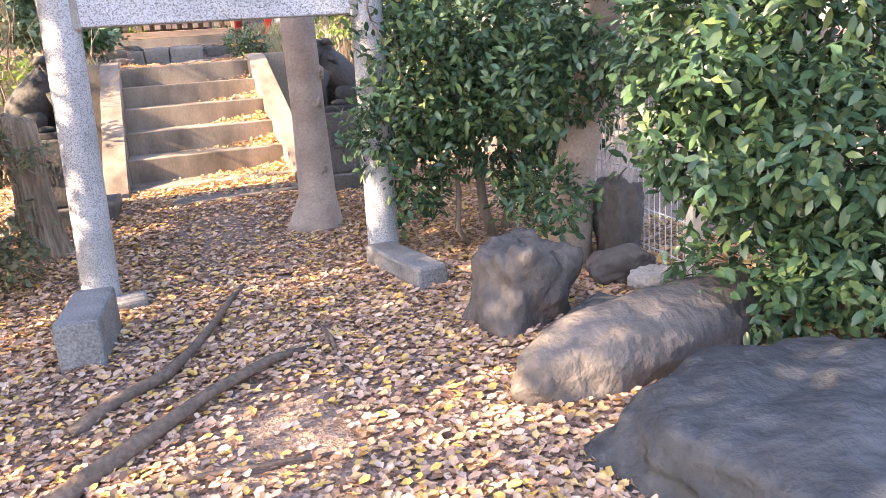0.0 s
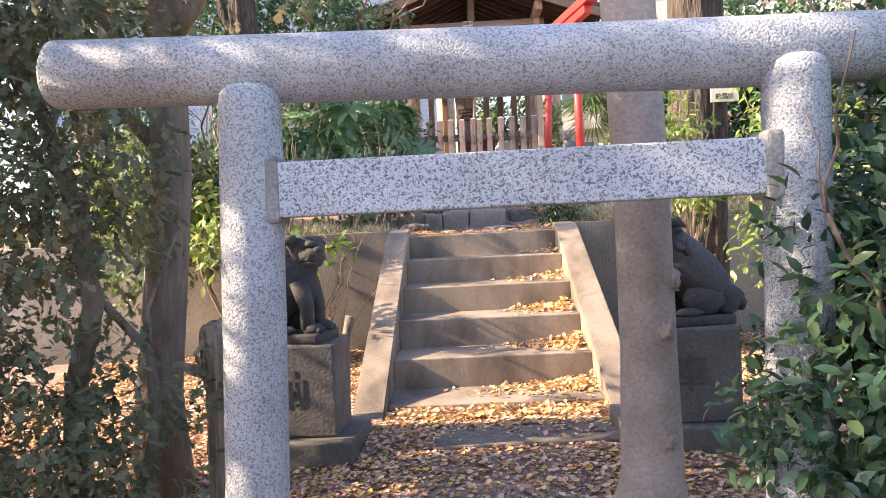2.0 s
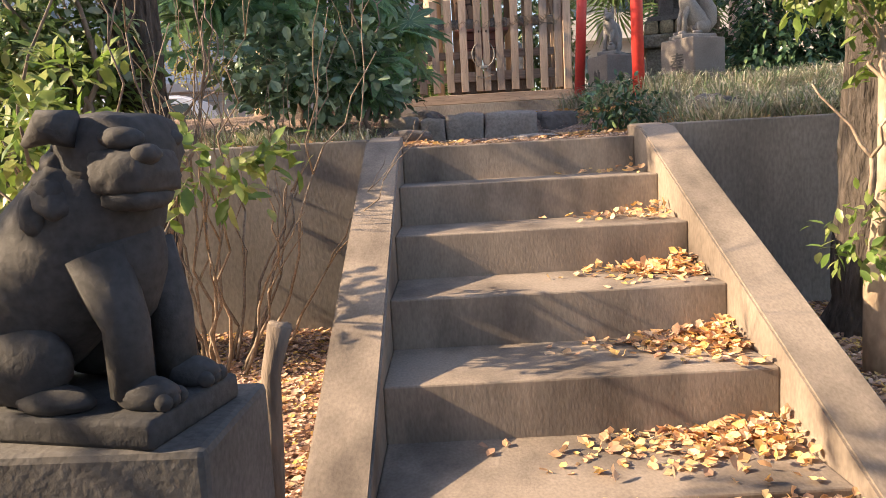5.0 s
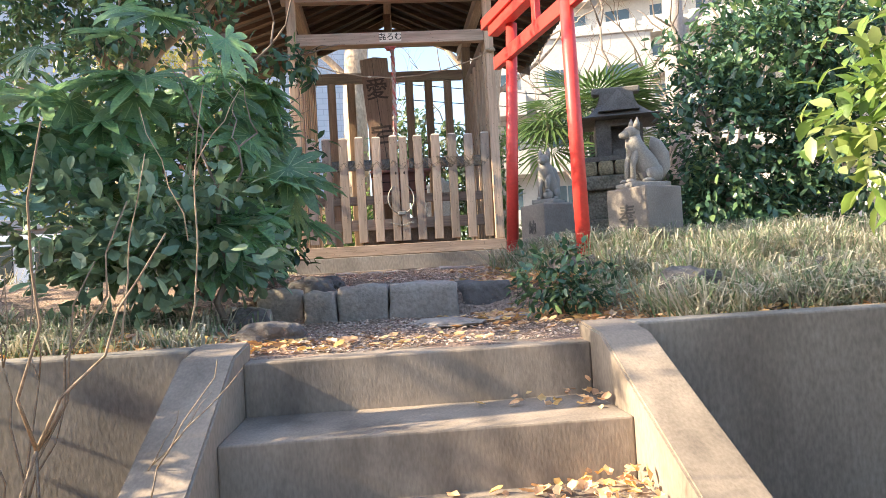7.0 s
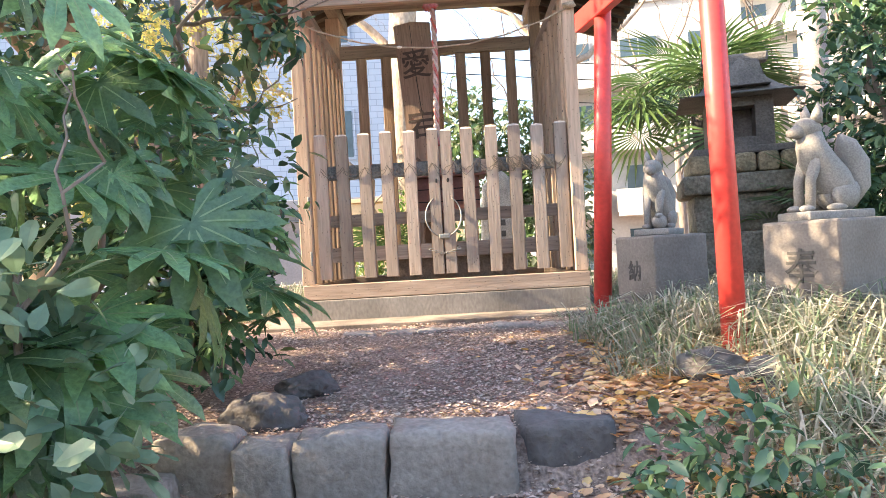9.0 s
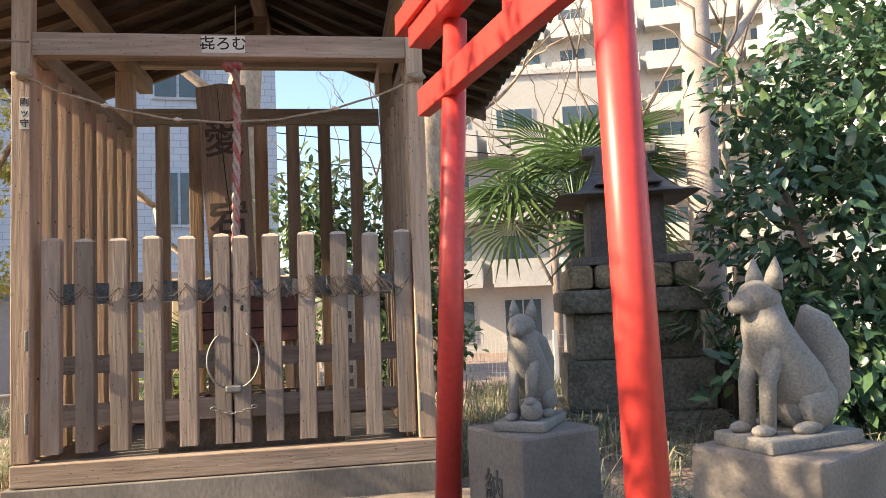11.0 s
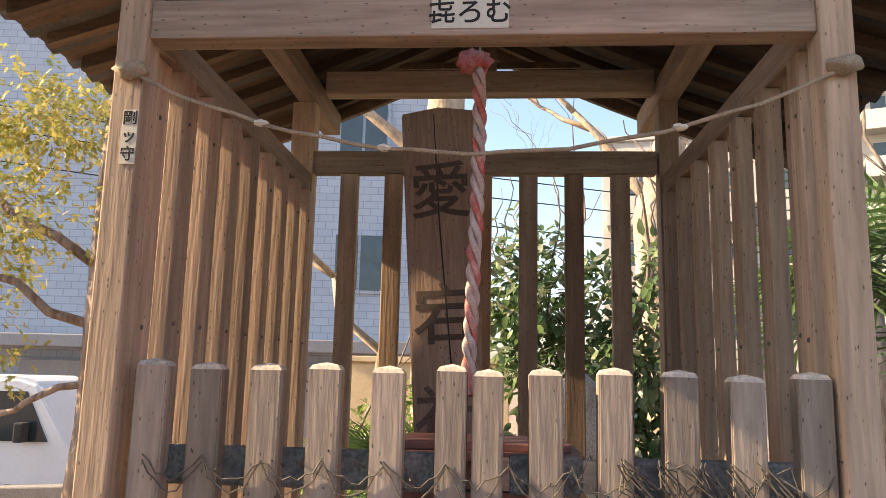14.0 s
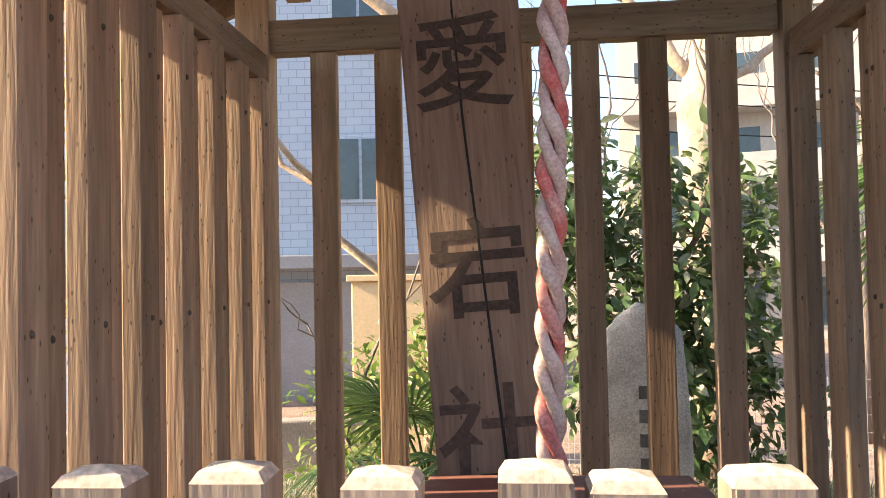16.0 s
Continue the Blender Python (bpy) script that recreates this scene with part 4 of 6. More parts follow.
# ---- fatsia ----
def fatsia_leaf(seed, lobes=9):
    """A hand-shaped leaf: oblong pointed lobes parted to about a third of their length, folded along pale ribs."""
    rnd = random.Random(seed)
    bm = bmesh.new()
    step = 4.54 / (lobes - 1)
    c = bm.verts.new((0, 0, 0.02))
    ribs = []

    def at(r, a, side, z):
        x, y = r * math.sin(a) + side * math.cos(a), r * math.cos(a) - side * math.sin(a)
        return bm.verts.new((x, y, z - 0.16 * r * r))

    def sinus(i):
        k = abs(i - (lobes - 1) / 2) / (lobes / 2)
        return at((0.37 - 0.1 * k) * rnd.uniform(0.92, 1.08), -2.27 + step * i, 0, 0.03)

    prev = sinus(-0.5)
    for i in range(lobes):
        a = -2.27 + step * i + rnd.uniform(-0.04, 0.04)
        ln = (1.0 - 0.4 * abs(i - (lobes - 1) / 2) / (lobes / 2)) * rnd.uniform(0.93, 1.07)
        nxt = sinus(i + 0.5)
        mid = at(0.35 * ln, a, 0, 0)
        bm.faces.new((c, mid, prev))
        bm.faces.new((c, nxt, mid))
        lo, hi = prev, nxt
        for r, w in ((0.52, 0.108), (0.68, 0.118), (0.84, 0.078)):
            m, p, q = at(r * ln, a, 0, -0.005), at(r * ln, a, -w * ln ** 0.6, 0.025), at(r * ln, a, w * ln ** 0.6, 0.025)
            bm.faces.new((lo, mid, m, p))
            bm.faces.new((mid, hi, q, m))
            lo, mid, hi = p, m, q
        tip = at(ln, a + rnd.uniform(-0.04, 0.04), 0, -0.03)
        bm.faces.new((lo, mid, tip))
        bm.faces.new((mid, hi, tip))
        ribs.append((a, ln))
        prev = nxt
    for f in bm.faces:
        f.normal_update()
        f.smooth = True
        if f.normal.z < 0:
            f.normal_flip()
    for a, ln in ribs:
        pts = [(0.02, 0.011), (0.35 * ln, 0.008), (0.68 * ln, 0.003)]
        rows = [(at(r, a, -w, 0.014), at(r, a, w, 0.014)) for r, w in pts]
        for (p, q), (u, v) in zip(rows, rows[1:]):
            f = bm.faces.new((p, q, v, u))
            f.material_index = 1
            f.normal_update()
            if f.normal.z < 0:
                f.normal_flip()
    me = bpy.data.meshes.new("leaf")
    bm.to_mesh(me)
    bm.free()
    me.materials.append(fatsiamat)
    me.materials.append(fatsiarib)
    return me


FATSIA = [fatsia_leaf(s) for s in (1, 2, 3)]


def fatsia(loc, label, clumps, n, seed, size):
    t = thing("fatsia", loc, label, "shrub")
    rnd = random.Random(seed)
    for k in range(4):
        c = clumps[k % len(clumps)]
        part("stem", fork((0.1 * k - 0.2, 0, -0.05), (c[0], c[1], c[2]), 0.02, seed + k, 0, bmesh.new(), 0.1), bark, t, smooth=True)
    for i in range(n):
        c = clumps[rnd.randrange(len(clumps))]
        d = Vector((rnd.gauss(0.25, 0.8), rnd.gauss(0, 0.5) - 0.9, rnd.gauss(0.15, 0.6))).normalized()
        p = Vector((c[0] + d.x * c[3], c[1] + d.y * c[4], c[2] + d.z * c[5]))
        out = Vector((d.x, d.y, 0.15)).normalized()
        yaw = math.degrees(math.atan2(-out.x, out.y)) + rnd.uniform(-55, 55)
        s = size * rnd.uniform(0.5, 1.2)
        ob = part("leaf", FATSIA[i % 3], None, t, m=pose(p.x, p.y, p.z, rnd.uniform(-72, 2), rnd.uniform(-30, 30), yaw) @ Matrix.Scale(s, 4))
    return t


fatsia((-0.88, 10.45, 1.4), "large fatsia shrub with broad hand-shaped glossy leaves", [(0, 0, 1.0, 0.6, 0.5, 0.5), (0.35, -0.1, 0.65, 0.42, 0.4, 0.45), (-0.5, -0.2, 0.9, 0.5, 0.4, 0.5), (0.3, 0.2, 1.1, 0.4, 0.4, 0.35), (-0.1, -0.2, 1.45, 0.6, 0.4, 0.35), (0.1, -0.45, 0.35, 0.45, 0.25, 0.25), (-0.85, -0.5, 0.75, 0.35, 0.3, 0.4)], 140, 21, 0.29)
fatsia((-0.5, 11.3, 1.45), "young fatsia with hand-shaped leaves leaning over the path edge", [(0.05, 0, 0.75, 0.28, 0.3, 0.35), (0.15, -0.1, 0.4, 0.28, 0.25, 0.25), (-0.15, 0, 0.6, 0.3, 0.25, 0.35)], 34, 24, 0.24)
shrub((-0.45, 9.8, 1.36), "low evergreen shrub with rounded leathery leaves beside the path", [((0, 0, -0.03), (0.0, 0, 0.6), 0.02)], [(0, 0, 0.42, 0.3, 0.22, 0.33), (-0.4, -0.1, 0.42, 0.32, 0.25, 0.33), (-0.75, -0.05, 0.5, 0.3, 0.25, 0.35)], 1200, 0.1, leaf_leather, 72, ROUND, shell=0.3, droop=0.1)
shrub((-0.75, 11.2, 1.4), "dark evergreen undergrowth behind the fatsia", [((0, 0, 0), (0.1, 0.1, 1.2), 0.03)], [(0, 0, 0.9, 0.7, 0.5, 0.7), (-0.8, 0.2, 1.1, 0.7, 0.5, 0.8), (0.25, -0.2, 0.5, 0.35, 0.35, 0.4)], 5200, 0.085, leaf_dark, 22, shell=0.4)
tree("tree", (-1.75, 12.2, 1.4), "broad-leaved evergreen tree with dense dark foliage", [(0, 0, -0.1, 0.16), (0.05, 0, 0.8, 0.12), (0.1, 0, 2.0, 0.1), (0.1, 0, 3.2, 0.06)], barkpale, [((0.1, 0, 1.6), (0.9, -0.6, 2.6), 0.05, 2), ((0.1, 0, 1.8), (-0.8, -0.3, 2.9), 0.05, 2)],
     [(0, -0.3, 2.6, 1.2, 0.9, 0.7), (0.75, -0.9, 2.45, 0.6, 0.5, 0.35), (-1.1, -0.3, 2.4, 1.0, 0.8, 0.8), (-0.3, -0.5, 3.3, 1.2, 0.8, 0.7)], 8500, 0.1, OVAL, leaf_dark, seed=23, shell=0.45)

# ---- stepping stones and kerbs on the terrace ----
def kerb_row(name, start, end, n, r, label, seed, material=rockmat):
    rnd = random.Random(seed)
    for i in range(n):
        f = (i + 0.5) / n
        x = start[0] + (end[0] - start[0]) * f
        y = start[1] + (end[1] - start[1]) * f + rnd.uniform(-0.03, 0.03)
        w = abs(end[0] - start[0] + end[1] - start[1]) / n * (0.56 + rnd.uniform(-0.12, 0.1))
        ob = new(name, finish(blob((w, r[1] * rnd.uniform(0.85, 1.2), r[2] * rnd.uniform(0.85, 1.05)), seed + i * 5, 4, 0.3, facet=0.75, freq=0.9), material, name, True))
        ob.matrix_basis = pose(x, y, height(x, y + 0.15) - r[2] * 0.6, 0, 0, math.degrees(math.atan2(end[1] - start[1], end[0] - start[0])) + rnd.uniform(-6, 6))
        tagged(ob, label, "stone", label)


def kerb_stone(x0, x1, y, top, seed, depth=0.13, material=rockmat):
    """A squarish, worn boulder that stands from x0 to x1 with its face towards the stairs."""
    w, h = (x1 - x0) / 2 / 0.85, 0.22
    ob = new("kerb_stone", finish(blob((w * 1.02, depth, h), seed, 4, 0.13, facet=0.92, freq=1.1), material, "kerb_stone", True))
    ob.matrix_basis = pose((x0 + x1) / 2, y, top - h * 0.93, 0, 0, (seed % 5 - 2) * 1.5)
    tagged(ob, "brown-grey worn boulder set as a kerb across the path", "stone", "kerb stones across the path")


for x0, x1, y, top, seed in ((-0.62, -0.3, 10.3, 1.42, 31), (-0.42, -0.13, 10.5, 1.52, 33), (-0.13, 0.07, 10.42, 1.49, 35), (0.07, 0.375, 10.42, 1.515, 37), (0.375, 0.79, 10.44, 1.51, 41)):
    kerb_stone(x0, x1, y, top, seed)
kerb_stone(0.8, 1.12, 10.52, 1.5, 44, 0.12, boulder)
kerb_row("edge_stone", (-0.1, 12.55), (1.55, 12.6), 7, (0.12, 0.1, 0.08), "small tan stone before the shrine step", 41)
for x, y, r, s in ((1.95, 9.75, 0.19, 1), (2.75, 10.0, 0.15, 2), (0.67, 9.83, 0.2, 3), (-0.16, 9.42, 0.13, 4), (1.05, 9.95, 0.17, 5), (-0.4, 10.05, 0.13, 6), (1.75, 10.7, 0.1, 7), (1.6, 10.95, 0.12, 8), (-0.12, 10.75, 0.14, 9), (-0.05, 11.2, 0.12, 10)):
    low = 0.14 if s in (3, 5) else 0.62
    ob = rock((x, y, height(x, y) + r * low * 0.3), (r * 1.15, r * 0.8, r * low), s + 60, rockmat if s in (3, 5) else boulder, "rounded grey field stone in the grass", s * 40, 0.2)

# ---- grass ----
def grass(rng, n, keep, box, length, lean=1.3):
    """Dry blades gathered in tussocks that lean outwards."""
    t = n // 26
    cx, cy = rng.uniform(box[0], box[1], t), rng.uniform(box[2], box[3], t)
    ok = np.array([keep(a, b) for a, b in zip(cx, cy)]) > rng.random(t)
    cx, cy = cx[ok], cy[ok]
    tall = rng.uniform(0.45, 1.3, len(cx))
    i = np.repeat(np.arange(len(cx)), 26)
    x, y = cx[i] + rng.normal(size=len(i)) * 0.045, cy[i] + rng.normal(size=len(i)) * 0.045
    inside = (y > box[2]) & (y < box[3])
    x, y, i = x[inside], y[inside], i[inside]
    k = len(x)
    z = np.array([height(a, b) for a, b in zip(x, y)]) - 0.01
    ln = length * rng.uniform(0.4, 1.25, k) * tall[i]
    ang = rng.uniform(0, 6.283, k)
    side = np.stack([np.cos(ang), np.sin(ang), np.zeros(k)], 1)
    out = np.stack([-np.sin(ang), np.cos(ang), np.zeros(k)], 1) * (rng.random(k) * lean)[:, None]
    b = np.stack([x, y, z], 1)
    upv = np.array((0, 0, 1.0))
    w = 0.003 + 0.003 * rng.random(k)
    mid = b + (upv * 0.6 + out * 0.5) * ln[:, None]
    tip = b + (upv * (1 - 0.35 * lean) + out * 1.6) * ln[:, None]
    v = np.stack([b - side * w[:, None], b + side * w[:, None], mid + side * w[:, None] * 0.8, mid - side * w[:, None] * 0.8, tip], 1).reshape(-1, 3)
    o = (np.arange(k) * 5)[:, None]
    f = np.concatenate([o + np.array([[0, 1, 2]]), o + np.array([[0, 2, 3]]), o + np.array([[3, 2, 4]])])
    return v, f


def tuft(x, y, s):
    return smooth01(noise.noise(Vector((x * 2.2, y * 2.2, s))), -0.45, 0.25)


stuff("grass", grass(rng, 60000, lambda x, y: tuft(x, y, 2) * smooth01(x, 1.1 if y > 11.0 else 1.4, 1.6 if y > 11.0 else 1.9) * (1 - smooth01(x, 3.6, 5)), (1.0, 5.0, 9.02, 12.3), 0.24, 1.5), grassdry, "tussocks of dry straw-coloured grass", "grass")
stuff("grass", grass(rng, 20000, lambda x, y: tuft(x, y, 7) * (1 - smooth01(x, -0.7, -0.2)), (-4.0, -0.2, 9.02, 9.9), 0.16), grassdry, "dry grass along the wall top", "grass")
stuff("grass", grass(rng, 50000, lambda x, y: tuft(x, y, 5) * (1 if (x < -0.65 or x > 1.75 or y > 15.9) else 0), (-5.0, 5.0, 12.4, 19.0), 0.24), grassdry, "dry grass round the shrine", "grass")
shrub((1.25, 9.75, 1.3), "small dusty-green shrub beside the path", [((0, 0, -0.03), (0.02, 0, 0.2), 0.01)], [(0, 0, 0.17, 0.22, 0.2, 0.15), (0.12, -0.05, 0.12, 0.15, 0.15, 0.1)], 700, 0.055, leaf_dark, 71)

# ---- wooden shrine ----
XS, YF, YR = 0.55, 13.44, 15.37
shrine = thing("shrine_hall", (XS, YF, 1.6), "small open weathered wooden shrine hall with slatted walls", "shrine")


def put(name, bounds, material, label="", bevel=0.005, parent=None):
    """A squared timber between world bounds, as a part of the shrine."""
    x0, x1, y0, y1, z0, z1 = bounds
    c = ((x0 + x1) / 2, (y0 + y1) / 2, (z0 + z1) / 2)
    bm = block(x0 - c[0], x1 - c[0], y0 - c[1], y1 - c[1], z0 - c[2], z1 - c[2], bevel)
    return part(name, bm, material, parent or shrine, label, m=pose(c[0] - XS, c[1] - YF, c[2] - 1.6))


put("foundation", (XS - 1.07, XS + 1.02, YF - 0.12, YR + 0.15, 1.35, 1.745), wallconc, "grey concrete plinth")
put("step_slab", (XS - 1.25, XS + 1.2, YF - 0.55, YF - 0.12, 1.3, 1.6), concrete)
put("sill", (XS - 1.04, XS + 1.03, YF - 0.1, YF + 0.02, 1.75, 1.855), wood_x)
put("sill", (XS - 1.04, XS + 1.03, YR - 0.06, YR + 0.06, 1.75, 1.85), wood_x)
for c0, c1 in ((-1.05, -0.96), (0.935, 1.025)):
    put("side_sill", (XS + c0, XS + c1, YF + 0.03, YR - 0.06, 1.75, 1.85), wood_y)
    put("post", (XS + c0, XS + c1, YF - 0.07, YF + 0.02, 1.86, 4.42), wood_z)
    put("post", (XS + c0 - (0.04 if c0 < 0 else 0.01), XS + c1 - (0.0 if c0 < 0 else -0.005), YR - 0.055, YR + 0.055, 1.86, 4.42), wood_z)
    put("side_rail", (XS + c0 + 0.005, XS + c1 - 0.005, YF + 0.025, YR - 0.06, 3.89, 4.0), wood_y)
    put("wall_plate", (XS + c0 - 0.01, XS + c1 + 0.01, YF - 0.5, YR + 0.55, 4.42, 4.55), wood_y)
    hx = XS + (c1 - 0.012 if c0 < 0 else c0 + 0.012)
    for z in (2.0, 2.4):
        put("hinge", (hx - 0.008, hx + 0.008, YF - 0.083, YF - 0.071, z, z + 0.1), metalgrey, "worn metal hinge")
put("front_beam", (XS - 0.96, XS + 0.935, YF - 0.055, YF + 0.03, 3.885, 4.005), wood_x)
put("tie_beam", (XS - 1.1, XS + 1.1, YF - 0.05, YF + 0.05, 4.33, 4.416), wood_x)
put("rear_rail", (XS - 0.965, XS + 0.915, YR - 0.04, YR + 0.04, 4.012, 4.138), wood_x)
put("tie_beam", (XS - 0.91, XS + 0.91, YR - 0.05, YR + 0.05, 4.47, 4.6), wood_x)
put("king_post", (XS - 0.05, XS + 0.05, YR - 0.045, YR + 0.045, 4.6, 4.9), wood_dark)
put("king_post", (XS - 0.05, XS + 0.05, YF - 0.045, YF + 0.045, 4.42, 4.9), wood_dark)
ridge_beam = put("ridge_beam", (XS - 0.045, XS + 0.045, YF - 0.5, YR + 0.5, 4.88, 5.0), wood_y)
NAIL = finish(blob((0.007, 0.007, 0.009), 1, 1, 0.1), wirecol, "nail")
for sx in (-1.0, 0.975):
    n = 16 if sx < 0 else 13
    for i in range(n):
        y = YF + 0.12 + (YR - YF - 0.24) * i / (n - 1)
        w = (0.043 if i % 2 else 0.048) - (0.004 if sx > 0 else 0)
        o = 0.024 if i % 2 else -0.016
        put("slat", (XS + sx - 0.028 + o, XS + sx + 0.028 + o, y - w, y + w, 1.855, 3.888), wood_z)
        face = XS + sx + o - math.copysign(0.028, sx)
        for z in (2.25, 3.05, 3.7):
            ob = part("nail", NAIL, None, shrine, "rusted nail head", m=pose(face - XS, y - YF + 0.012 * (i % 3 - 1), z - 1.6 + 0.02 * (i % 2)))
for i in range(7):
    x = -0.258 + 0.2467 * i
    put("rear_slat", (x, x + 0.1, YR - 0.025, YR + 0.025, 1.85, 4.012), wood_warm if i % 2 else wood_z)


def roof_z(dx):
    """Underside of the roof at dx from the ridge, with a gentle sag towards the eaves."""
    d = abs(dx)
    return 5.03 - 0.5 * d + 0.055 * d * d


for sx in (-1, 1):
    bm = bmesh.new()
    rows = []
    for k in range(11):
        d = 1.92 * k / 10
        z = roof_z(d)
        rows.append([bm.verts.new((sx * d, y - YF, z + dz - 1.6)) for y, dz in ((YF - 0.62, 0.05), (YR + 0.62, 0.05), (YR + 0.62, 0.075), (YF - 0.62, 0.075))])
    for a, b in zip(rows, rows[1:]):
        for i in range(4):
            bm.faces.new((a[i], a[(i + 1) % 4], b[(i + 1) % 4], b[i]))
    bm.faces.new(rows[0])
    bm.faces.new(rows[-1])
    part("roof_panel", bm, wood_roof_shaded, shrine, "roof boarding, darkened for the shade under the roof")
    for i in range(12):
        y = YF - 0.5 + (YR - YF + 1.0) * i / 11
        pts = [(sx * d, y - YF, roof_z(d) + 0.02 - 1.6) for d in (0.03, 0.5, 1.0, 1.5, 1.86)]
        bm = bmesh.new()
        prev = None
        for p in pts:
            ring = [bm.verts.new((p[0], p[1] + dy, p[2] + dz)) for dy, dz in ((-0.024, -0.035), (0.024, -0.035), (0.024, 0.028), (-0.024, 0.028))]
            if prev:
                for q in range(4):
                    bm.faces.new((prev[q], prev[(q + 1) % 4], ring[(q + 1) % 4], ring[q]))
            else:
                bm.faces.new(ring)
            prev = ring
        bm.faces.new(prev)
        part("rafter", bm, wood_roof_shaded, shrine)
    nt = 19
    for i in range(nt):
        y = YF - 0.6 + (YR - YF + 1.2) * (i + 0.5) / nt
        bm = tube([(sx * d, y - YF, roof_z(d) + 0.1 - 1.6) for d in (0.02, 0.6, 1.2, 1.7, 1.95)], 0.062, 8)
        part("cover_tile", bm, darkstone, shrine, "dark grey roof tile", True)
    for y in (YF - 0.63, YR + 0.6):
        bm = bmesh.new()
        prev = None
        for k in range(11):
            d = 1.93 * k / 10
            ring = [bm.verts.new((sx * d, y - YF + dy, roof_z(d) - 1.6 + dz)) for dy, dz in ((-0.02, -0.07), (0.02, -0.07), (0.02, 0.05), (-0.02, 0.05))]
            if prev:
                for q in range(4):
                    bm.faces.new((prev[q], prev[(q + 1) % 4], ring[(q + 1) % 4], ring[q]))
            else:
                bm.faces.new(ring)
            prev = ring
        bm.faces.new(prev)
        part("barge_board", bm, wood_dark, shrine)
part("roof_ridge", block(-0.09, 0.09, -0.66, YR - YF + 0.66, 3.5, 3.66, 0.02), darkstone, shrine, "dark tiled ridge")
part("gable_board", block(-0.55, 0.55, YR - YF + 0.3, YR - YF + 0.32, 3.16, 3.2, 0.002), wood_dark, shrine)

# paper votive labels on the timbers
def label_plate(x, y, z, w, h, text, size, rx=90, vertical=False):
    p = thing("votive_sticker", (x, y, z), "white paper sticker with bold black brush writing on timber", "paper label")
    p.matrix_basis = pose(x, y, z, rx - 90)
    part("paper", block(-w / 2, w / 2, -0.001, 0.001, -h / 2, h / 2, 0), paper, p)
    if vertical:
        for i, ch in enumerate(text):
            letters(ch, size, ink, p, pose(0, -0.0015, h / 2 - (i + 0.5) * h / len(text), 90))
    else:
        letters(text, size, ink, p, pose(0, -0.0015, 0, 90))


label_plate(XS - 0.02, YF - 0.057, 3.95, 0.22, 0.09, "㐂ろむ", 0.08)
label_plate(XS - 0.06, YF - 0.052, 4.385, 0.15, 0.08, "高嶋子", 0.05)
label_plate(XS - 0.985, YF - 0.072, 3.58, 0.045, 0.16, "剛ッ守", 0.045, vertical=True)
for y in (13.95, 14.35):
    p = thing("votive_sticker", (XS, y, 4.879), "small paper sticker with dark bars of writing under the ridge", "paper label")
    part("paper", block(-0.035, 0.035, -0.05, 0.05, -0.001, 0.0, 0), paper, p)
    for q in range(3):
        part("text_bar", block(-0.022, 0.022, -0.042 + q * 0.03, -0.022 + q * 0.03, -0.003, -0.0012, 0), ink, p)

# ---- picket gate ----
gate = thing("picket_gate", (XS, YF + 0.01, 1.87), "weathered grey picket double gate closed with a chain", "gate")


def picket(x, top, w):
    d = 0.03
    bm = bmesh.new()
    prof = [(-w, -d), (w, -d), (w, d), (-w, d)]
    lo = [bm.verts.new((a, b, 0)) for a, b in prof]
    hi = [bm.verts.new((a, b, top - 0.02)) for a, b in prof]
    bm.faces.new(lo)
    bm.faces.new(hi)
    for q in range(4):
        r = (q + 1) % 4
        bm.faces.new((lo[q], lo[r], hi[r], hi[q]))
    bmesh.ops.bevel(bm, geom=[e for e in bm.edges if abs(e.verts[0].co.z - e.verts[1].co.z) > 0.5], offset=0.004, segments=2, affect="EDGES")
    tb = bmesh.new()
    base, cap = [tb.verts.new((a * 0.985, b * 0.97, top - 0.02)) for a, b in prof], [tb.verts.new((a * 0.8, b * 0.75, top - 0.008)) for a, b in prof]
    tip = tb.verts.new((0, 0, top))
    tb.faces.new(base)
    for q in range(4):
        r = (q + 1) % 4
        tb.faces.new((base[q], base[r], cap[r], cap[q]))
        tb.faces.new((cap[q], cap[r], tip))
    stake = part("picket", bm, wood_grey, gate, m=pose(x - XS, -0.018, 0.02, 0, random.uniform(-0.5, 0.5), 0))
    # Cap tops paled beyond their weathered end grain: sky light put into the colour.
    part("end_grain", tb, endgrain_skylit, stake, "weathered end grain, paled as if lit from above")


for i, x in enumerate((-0.331, -0.168, -0.005, 0.158, 0.325, 0.497, 0.59, 0.75, 0.918, 1.088, 1.258, 1.428)):
    picket(x, 1.063 + random.uniform(-0.008, 0.01), 0.041 if i in (5, 6) else 0.044)
for z0, z1 in ((0.76, 0.845), (0.4, 0.49), (0.14, 0.25)):
    part("rail", block(-0.91, -0.02, 0.012, 0.045, z0, z1, 0.004), wood_x, gate)
    part("rail", block(0.03, 0.91, 0.012, 0.045, z0, z1, 0.004), wood_x, gate)
for a, b in ((-0.88, -0.09), (0.1, 0.3), (0.36, 0.88)):
    part("rail_wrap", block(a, b, 0.006, 0.052, 0.75, 0.855, 0.012), darkcloth, gate, "dark tarpaulin wrapped round the rail")
rnd = random.Random(9)
for k in range(8):
    x = -0.85 + 0.22 * k
    pts = [(x + 0.035 * i, -0.055 if i % 2 else 0.055, 0.8 + rnd.uniform(-0.07, 0.07)) for i in range(9)]
    part("binding_wire", tube(pts, 0.0026, 5), wirecol, gate, "dark twisted binding wire")
